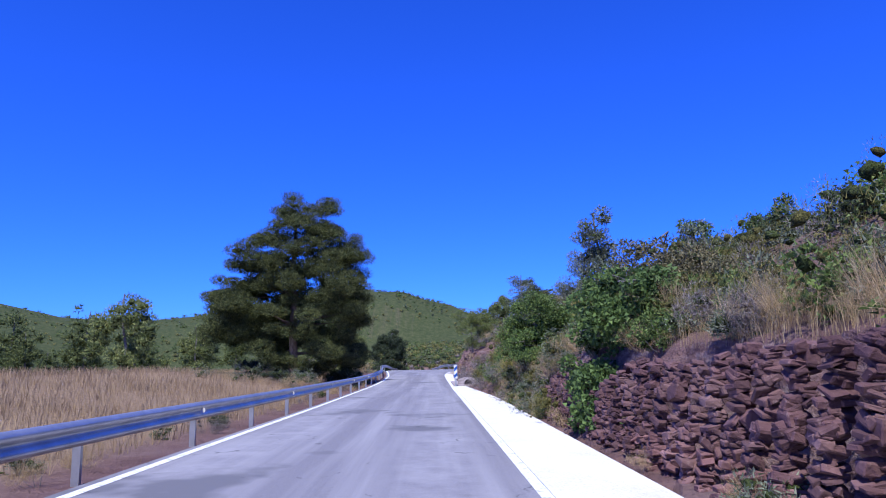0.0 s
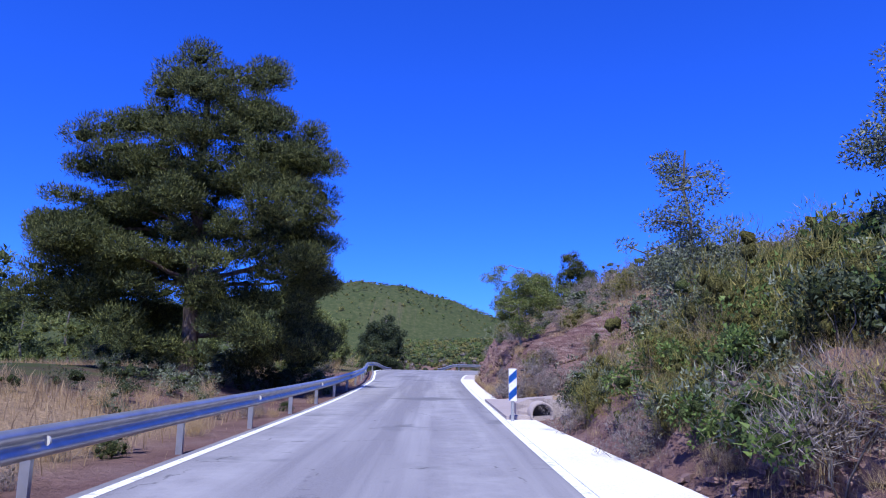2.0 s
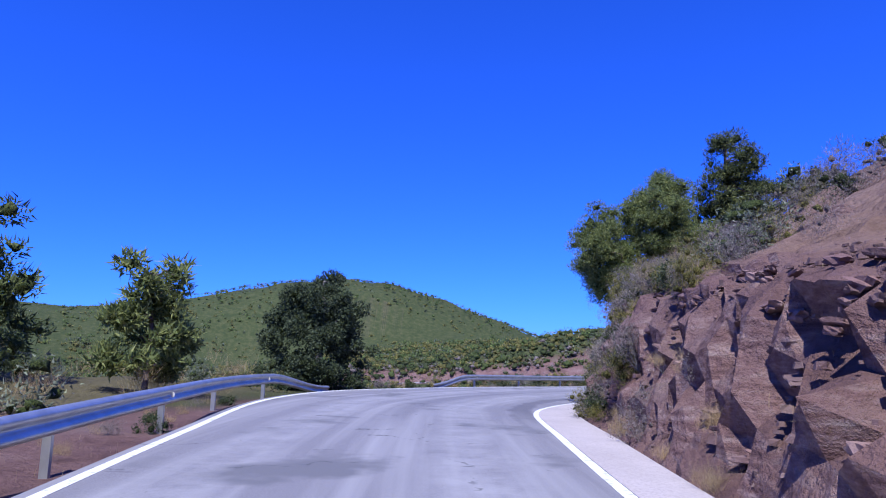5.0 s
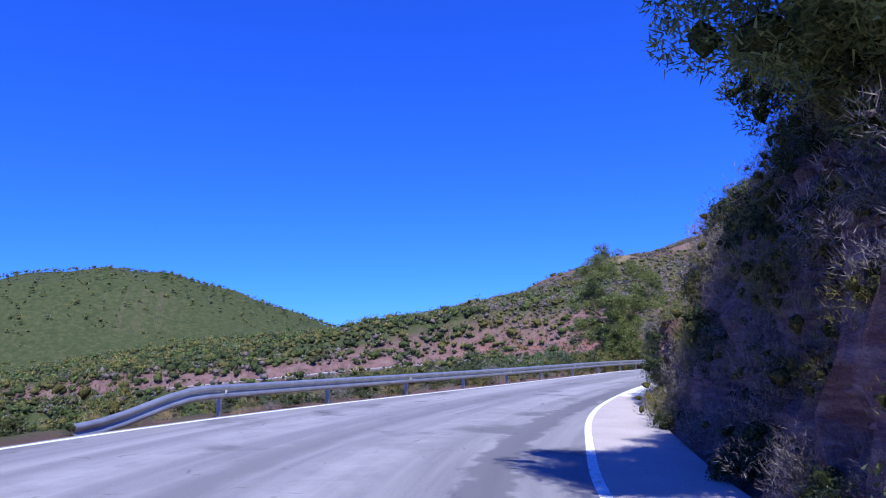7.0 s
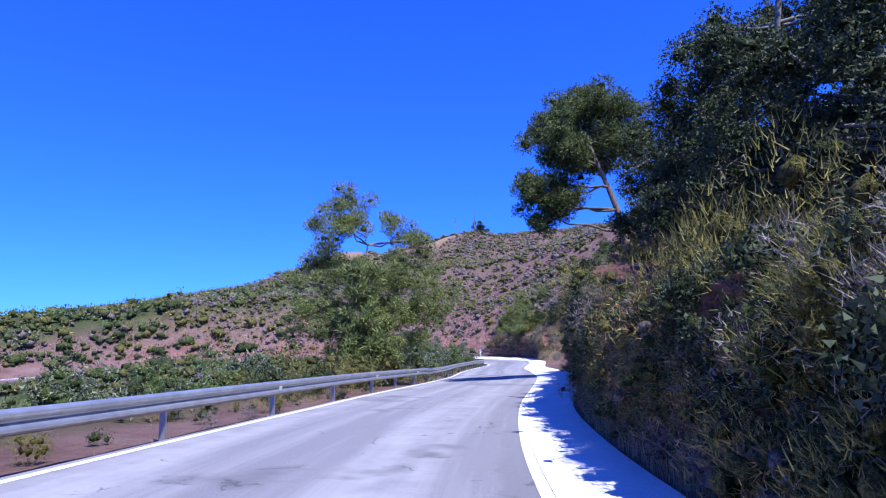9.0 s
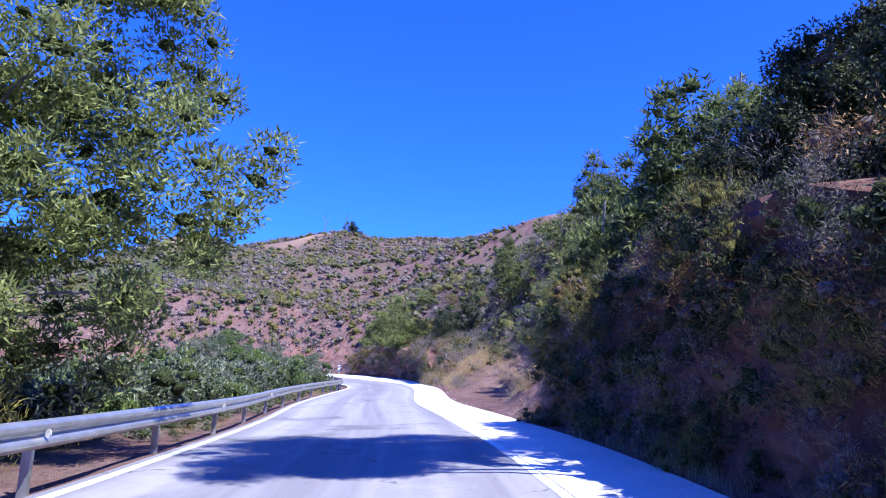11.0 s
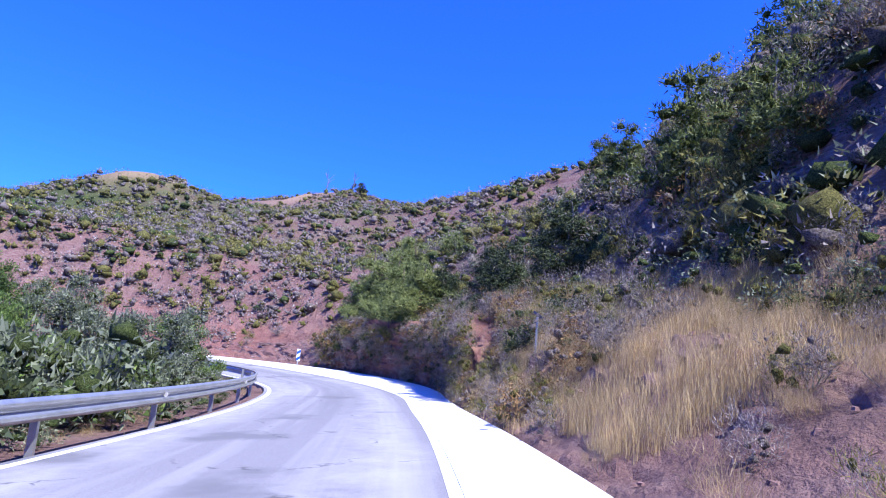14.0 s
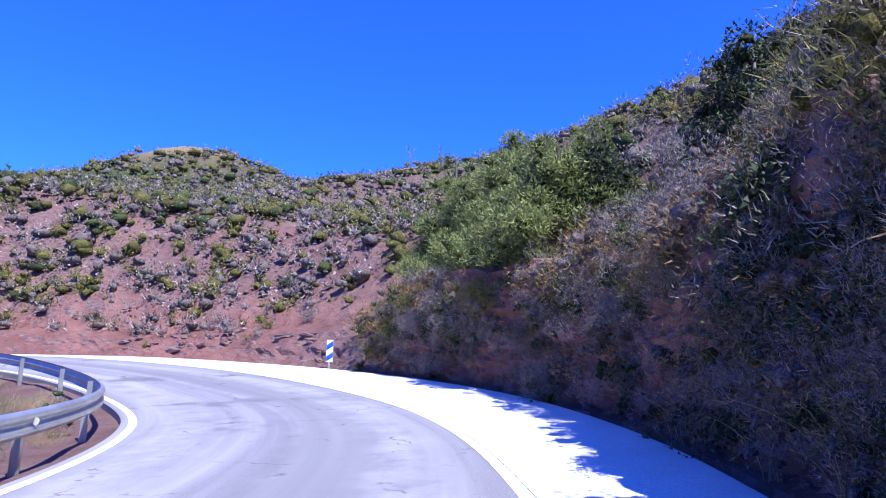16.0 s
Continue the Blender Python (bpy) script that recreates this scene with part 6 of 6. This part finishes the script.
def outcrop(s0, s1, count, seed, low, high, size, label):
    """Broken slabs standing out of the cut face."""
    r = random.Random(seed)
    root = thing("rock_outcrop", Matrix.Identity(4), label, "rock", kind="structure")
    for _ in range(count):
        s = r.uniform(s0, s1)
        i = int(np.argmin(np.abs(STATION - 120 - s)))
        h = r.uniform(low, high)
        dist = 0.15 + CUT_R[i] * min(1.0, h / max(CUT_H[i], 0.5)) ** 0.8 * 0.8
        q = on_road(i, OUTER[i] + dist + r.uniform(-0.1, 0.25))
        ob = part("rock", ROCKS[r.randrange(len(ROCKS))], root)
        k = r.uniform(*size)
        turn = math.degrees(math.atan2(-TAN[i, 0], TAN[i, 1]))
        ob.matrix_world = pose(q[0], q[1], gz(q[0], q[1]) + 0.02, r.uniform(-14, 14), r.uniform(-18, 18), turn + 90 + r.uniform(-30, 30)) @ Matrix.Diagonal((k * r.uniform(0.8, 1.7), k, k * r.uniform(0.35, 0.9), 1))


def gravel(s0, s1, lo, hi, count, seed):
    r = random.Random(seed)
    verts, faces = [], []
    rows = [int(np.argmin(np.abs(STATION - 120 - r.uniform(s0, s1)))) for _ in range(count)]
    spots = np.array([on_road(i, OUTER[i] + lo + (hi - lo) * r.random() ** 1.5) for i in rows])
    for q, z in zip(spots, ground_z(spots[:, 0], spots[:, 1])):
        k, b = 0.012 + 0.035 * r.random() ** 3, len(verts)
        verts += [(q[0] + k * math.cos(a + r.random()) * r.uniform(0.6, 1.3), q[1] + k * math.sin(a) * r.uniform(0.6, 1.3), z - 0.01) for a in (0, 1.57, 3.14, 4.71)]
        verts.append((q[0], q[1], z + k * r.uniform(0.5, 1.0)))
        faces += [(b + a, b + (a + 1) % 4, b + 4) for a in range(4)]
    tagged(new("gravel", mesh_from("gravel", verts, faces, SLAB)), "pale gravel strewn over the reddish dirt", "gravel", kind="stuff")


gravel(149, 163, 0.1, 6.0, 700, 91)
gravel(24, 47, 0.2, 2.5, 260, 92)
def loose_stones(s0, s1, lo, hi, count, seed, label):
    """Small angular stones lying on the banks, in one mesh."""
    r = random.Random(seed)
    verts, faces = [], []
    rows = [int(np.argmin(np.abs(STATION - 120 - r.uniform(s0, s1)))) for _ in range(count)]
    spots = np.array([on_road(i, OUTER[i] + r.uniform(lo, hi)) for i in rows])
    for q, z in zip(spots, ground_z(spots[:, 0], spots[:, 1])):
        k, b = 0.03 + 0.09 * r.random() ** 3, len(verts)
        turn = r.uniform(0, 6.28)
        for h, w in ((-0.3, 1.0), (0.45, 0.75)):
            for a in range(5):
                w2 = w * r.uniform(0.6, 1.2) * k
                verts.append((q[0] + w2 * math.cos(turn + a * 1.257), q[1] + w2 * math.sin(turn + a * 1.257), z + h * k * r.uniform(0.7, 1.3)))
        faces += [(b + a, b + (a + 1) % 5, b + 5 + (a + 1) % 5) for a in range(5)] + [(b + a, b + 5 + (a + 1) % 5, b + 5 + a) for a in range(5)]
        faces += [(b + 5, b + 6, b + 7), (b + 5, b + 7, b + 8), (b + 5, b + 8, b + 9)]
    tagged(new("loose_stones", mesh_from("loose_stones", verts, faces, ROCK)), label, "stones", kind="stuff")


loose_stones(18, 46, 0.1, 4.0, 1500, 93, "red stones strewn over the earth bank")
loose_stones(45, 97, 0.1, 3.2, 2400, 94, "broken red stones on the rocky bank")
loose_stones(141, 181, 0.2, 6.0, 600, 95, "reddish stones on the dry bank")
dry_stone_wall()
outcrop(45, 62, 210, 61, 0.1, 2.1, (0.14, 0.42), "layered red rock face in the bank")
outcrop(62, 80, 150, 62, 0.1, 3.0, (0.12, 0.36), "broken red rock in the bank")
outcrop(79, 97, 190, 63, 0.1, 4.3, (0.10, 0.34), "steep dark red rock cut")
outcrop(22, 36, 40, 64, 0.1, 1.2, (0.2, 0.5), "stones breaking through the earth bank")
outcrop(172, 183, 40, 65, 0.1, 1.6, (0.15, 0.4), "stones breaking through the dry bank")
rng_r = random.Random(77)
root_r = thing("rubble_patch", Matrix.Identity(4), "pale broken rock lying on the red hill", "rock", kind="structure")
for _ in range(70):
    px, py = 98 + rng_r.gauss(0, 2.6), 183.5 + rng_r.gauss(0, 1.6)
    ob = part("rock", ROCKS[rng_r.randrange(len(ROCKS))], root_r)
    kk = rng_r.uniform(0.25, 0.8)
    ob.matrix_world = pose(px, py, gz(px, py) + 0.05, rng_r.uniform(-25, 25), rng_r.uniform(-20, 20), rng_r.uniform(0, 360)) @ Matrix.Scale(kk, 4)
outcrop(204, 216, 26, 66, 0.1, 1.2, (0.3, 0.7), "pale rubble beside the bend marker")


# ---- markers, culvert, lay-by ----
def bend_marker(x, y, z, turn, width, low, high, label):
    root = thing("bend_marker", pose(x, y, z, 0, 0, turn), label, "road sign", "bend markers")
    bm = bmesh.new()
    bmesh.ops.create_cube(bm, size=1.0, matrix=Matrix.Translation((0, 0.03, high / 2 - 0.1)) @ Matrix.Diagonal((0.07, 0.035, high + 0.2, 1)))
    bmesh.ops.bevel(bm, geom=bm.edges[:], offset=0.006, segments=1, affect="EDGES")
    part("post", to_mesh(bm, "post", STEEL), root)
    bm = bmesh.new()
    bmesh.ops.create_cube(bm, size=1.0, matrix=Matrix.Translation((0, 0, (low + high) / 2)) @ Matrix.Diagonal((width, 0.012, high - low, 1)))
    bmesh.ops.bevel(bm, geom=bm.edges[:], offset=0.004, segments=1, affect="EDGES")
    panel = part("panel", to_mesh(bm, "panel", WHITE_PLASTIC), root, "white panel with blue slanting stripes")
    tall, w = high - low, width / 2 - 0.003
    for k in (0, 1):
        bm = bmesh.new()
        z = low + 0.006 + tall * 0.51 * k
        c = [(-w, -0.011, z), (w, -0.011, z + tall * 0.21), (w, -0.011, z + tall * 0.46), (-w, -0.011, z + tall * 0.24)]
        f0 = bm.faces.new([bm.verts.new(p) for p in c])
        bmesh.ops.solidify(bm, geom=[f0], thickness=0.003)
        part("stripe", to_mesh(bm, "stripe", BLUE_PLASTIC), panel, "blue slanting stripe")


bend_marker(1.26, 36.7, on_road(station_at(-1, 36.7), 2.4)[2] + 0.015, 2, 0.18, 0.42, 1.13, "white post marker with blue slanting stripes by the culvert")
i_m = station_at(87.6, 170.0)
q_m = on_road(i_m, OUTER[i_m] + 0.12)
bend_marker(q_m[0], q_m[1], gz(q_m[0], q_m[1]), -35, 0.24, 0.25, 1.05, "small blue and white striped marker on the outer bend")


def culvert():
    i = station_at(-1, 36.4)
    q = on_road(i, HALF[i] + 0.3)
    root = thing("culvert", pose(1.95, 36.9, q[2] - 0.04), "round concrete culvert mouth with a low headwall", "culvert")
    n = 20
    a = np.arange(n) * 2 * np.pi / n
    rings = []
    for rad, y in ((0.27, 0.0), (0.22, 0.0), (0.21, 0.9), (0.0, 0.95)):
        rings.append(np.stack([np.cos(a) * rad, np.full(n, y), 0.18 + np.sin(a) * rad], 1))
    outer_back = np.stack([np.cos(a) * 0.27, np.full(n, 0.9), 0.18 + np.sin(a) * 0.27], 1)
    v = np.concatenate([outer_back] + rings)
    f = []
    for k in range(4):
        for j in range(n):
            f.append((k * n + j, k * n + (j + 1) % n, (k + 1) * n + (j + 1) % n, (k + 1) * n + j))
    part("pipe", mesh_from("pipe", v, np.array(f), SLAB, True), root)
    # a flat near-black disc added in the mouth stands in for the pipe's shade
    bm = bmesh.new()
    bmesh.ops.create_circle(bm, cap_ends=True, segments=20, radius=0.215, matrix=Matrix.Translation((0, 0.3, 0.18)) @ Matrix.Rotation(radians(90), 4, "X"))
    part("pipe_shade_disc", to_mesh(bm, "pipe_shade_disc", PIPE_SHADE), root, "dark disc standing in for the shade inside the pipe")

    bm = bmesh.new()
    bmesh.ops.create_cube(bm, size=1.0, matrix=Matrix.Translation((0.05, 0.8, 0.2)) @ Matrix.Diagonal((1.15, 0.5, 0.62, 1)))
    bmesh.ops.subdivide_edges(bm, edges=bm.edges[:], cuts=3, use_grid_fill=True)
    for v in bm.verts:
        v.co.z -= 0.35 * max(0.0, abs(v.co.x - 0.05) - 0.2) * (v.co.z > 0)
        v.co.y += 0.03 * math.sin(v.co.x * 9 + v.co.z * 7)
    part("headwall", to_mesh(bm, "headwall", SLAB), root, "low rounded concrete headwall")


culvert()


def apron():
    """The sloping slab where the farm track meets the road."""
    i0, i1 = station_at(-1, 36.9), station_at(-1, 43.6)
    n, k = 16, 10
    top = []
    for a in range(n + 1):
        i = int(round(i0 + (i1 - i0) * a / n))
        reach = 1.2 + 1.7 * math.sin(math.pi * (0.12 + 0.6 * a / n)) + 0.15 * math.sin(a * 1.9)
        for b in range(k + 1):
            q = on_road(i, HALF[i] + 0.03 + reach * b / k)
            top.append((q[0], q[1], max(gz(q[0], q[1]), q[2]) + 0.09))
    v = np.array(top)
    v = np.concatenate([v, v - [0, 0, 0.25]])
    m = (n + 1) * (k + 1)
    a, b = np.meshgrid(np.arange(n), np.arange(k), indexing="ij")
    f = np.stack([a * (k + 1) + b, a * (k + 1) + b + 1, (a + 1) * (k + 1) + b + 1, (a + 1) * (k + 1) + b], -1).reshape(-1, 4)
    rim = [j for j in range(k)], [n * (k + 1) + j for j in range(k)]
    sides = [(j, j + 1, m + j + 1, m + j) for e in rim for j in e]
    sides += [(j * (k + 1) + c, (j + 1) * (k + 1) + c, m + (j + 1) * (k + 1) + c, m + j * (k + 1) + c) for j in range(n) for c in (0, k)]
    tagged(new("apron", mesh_from("apron", v, np.concatenate([f, np.array(sides)]), SLAB, False)), "stained pinkish concrete slab leading to a farm track", "pavement", kind="structure")


apron()


def solar_box():
    x, y = 71.70, 143.38
    up = min(1.2, max(0.0, 2.30 - gz(x, y) - 0.85))
    root = thing("solar_panel", pose(x, y, gz(x, y), 0, 0, 30), "small dark panel on a short post in dry grass", "panel")
    bm = bmesh.new()
    bmesh.ops.create_cone(bm, cap_ends=True, segments=10, radius1=0.03, radius2=0.03, depth=1.0 + up, matrix=Matrix.Translation((0, 0, 0.3 + up / 2)))
    part("post", to_mesh(bm, "post", STEEL), root)
    bm = bmesh.new()
    bmesh.ops.create_cube(bm, size=1.0, matrix=Matrix.Translation((0, 0, 0.85 + up)) @ Matrix.Rotation(radians(35), 4, "X") @ Matrix.Diagonal((0.34, 0.26, 0.06, 1)))
    bmesh.ops.bevel(bm, geom=bm.edges[:], offset=0.012, segments=2, affect="EDGES")
    part("panel", to_mesh(bm, "panel", PANEL_BLUE), root, "dark blue tilted panel")


solar_box()
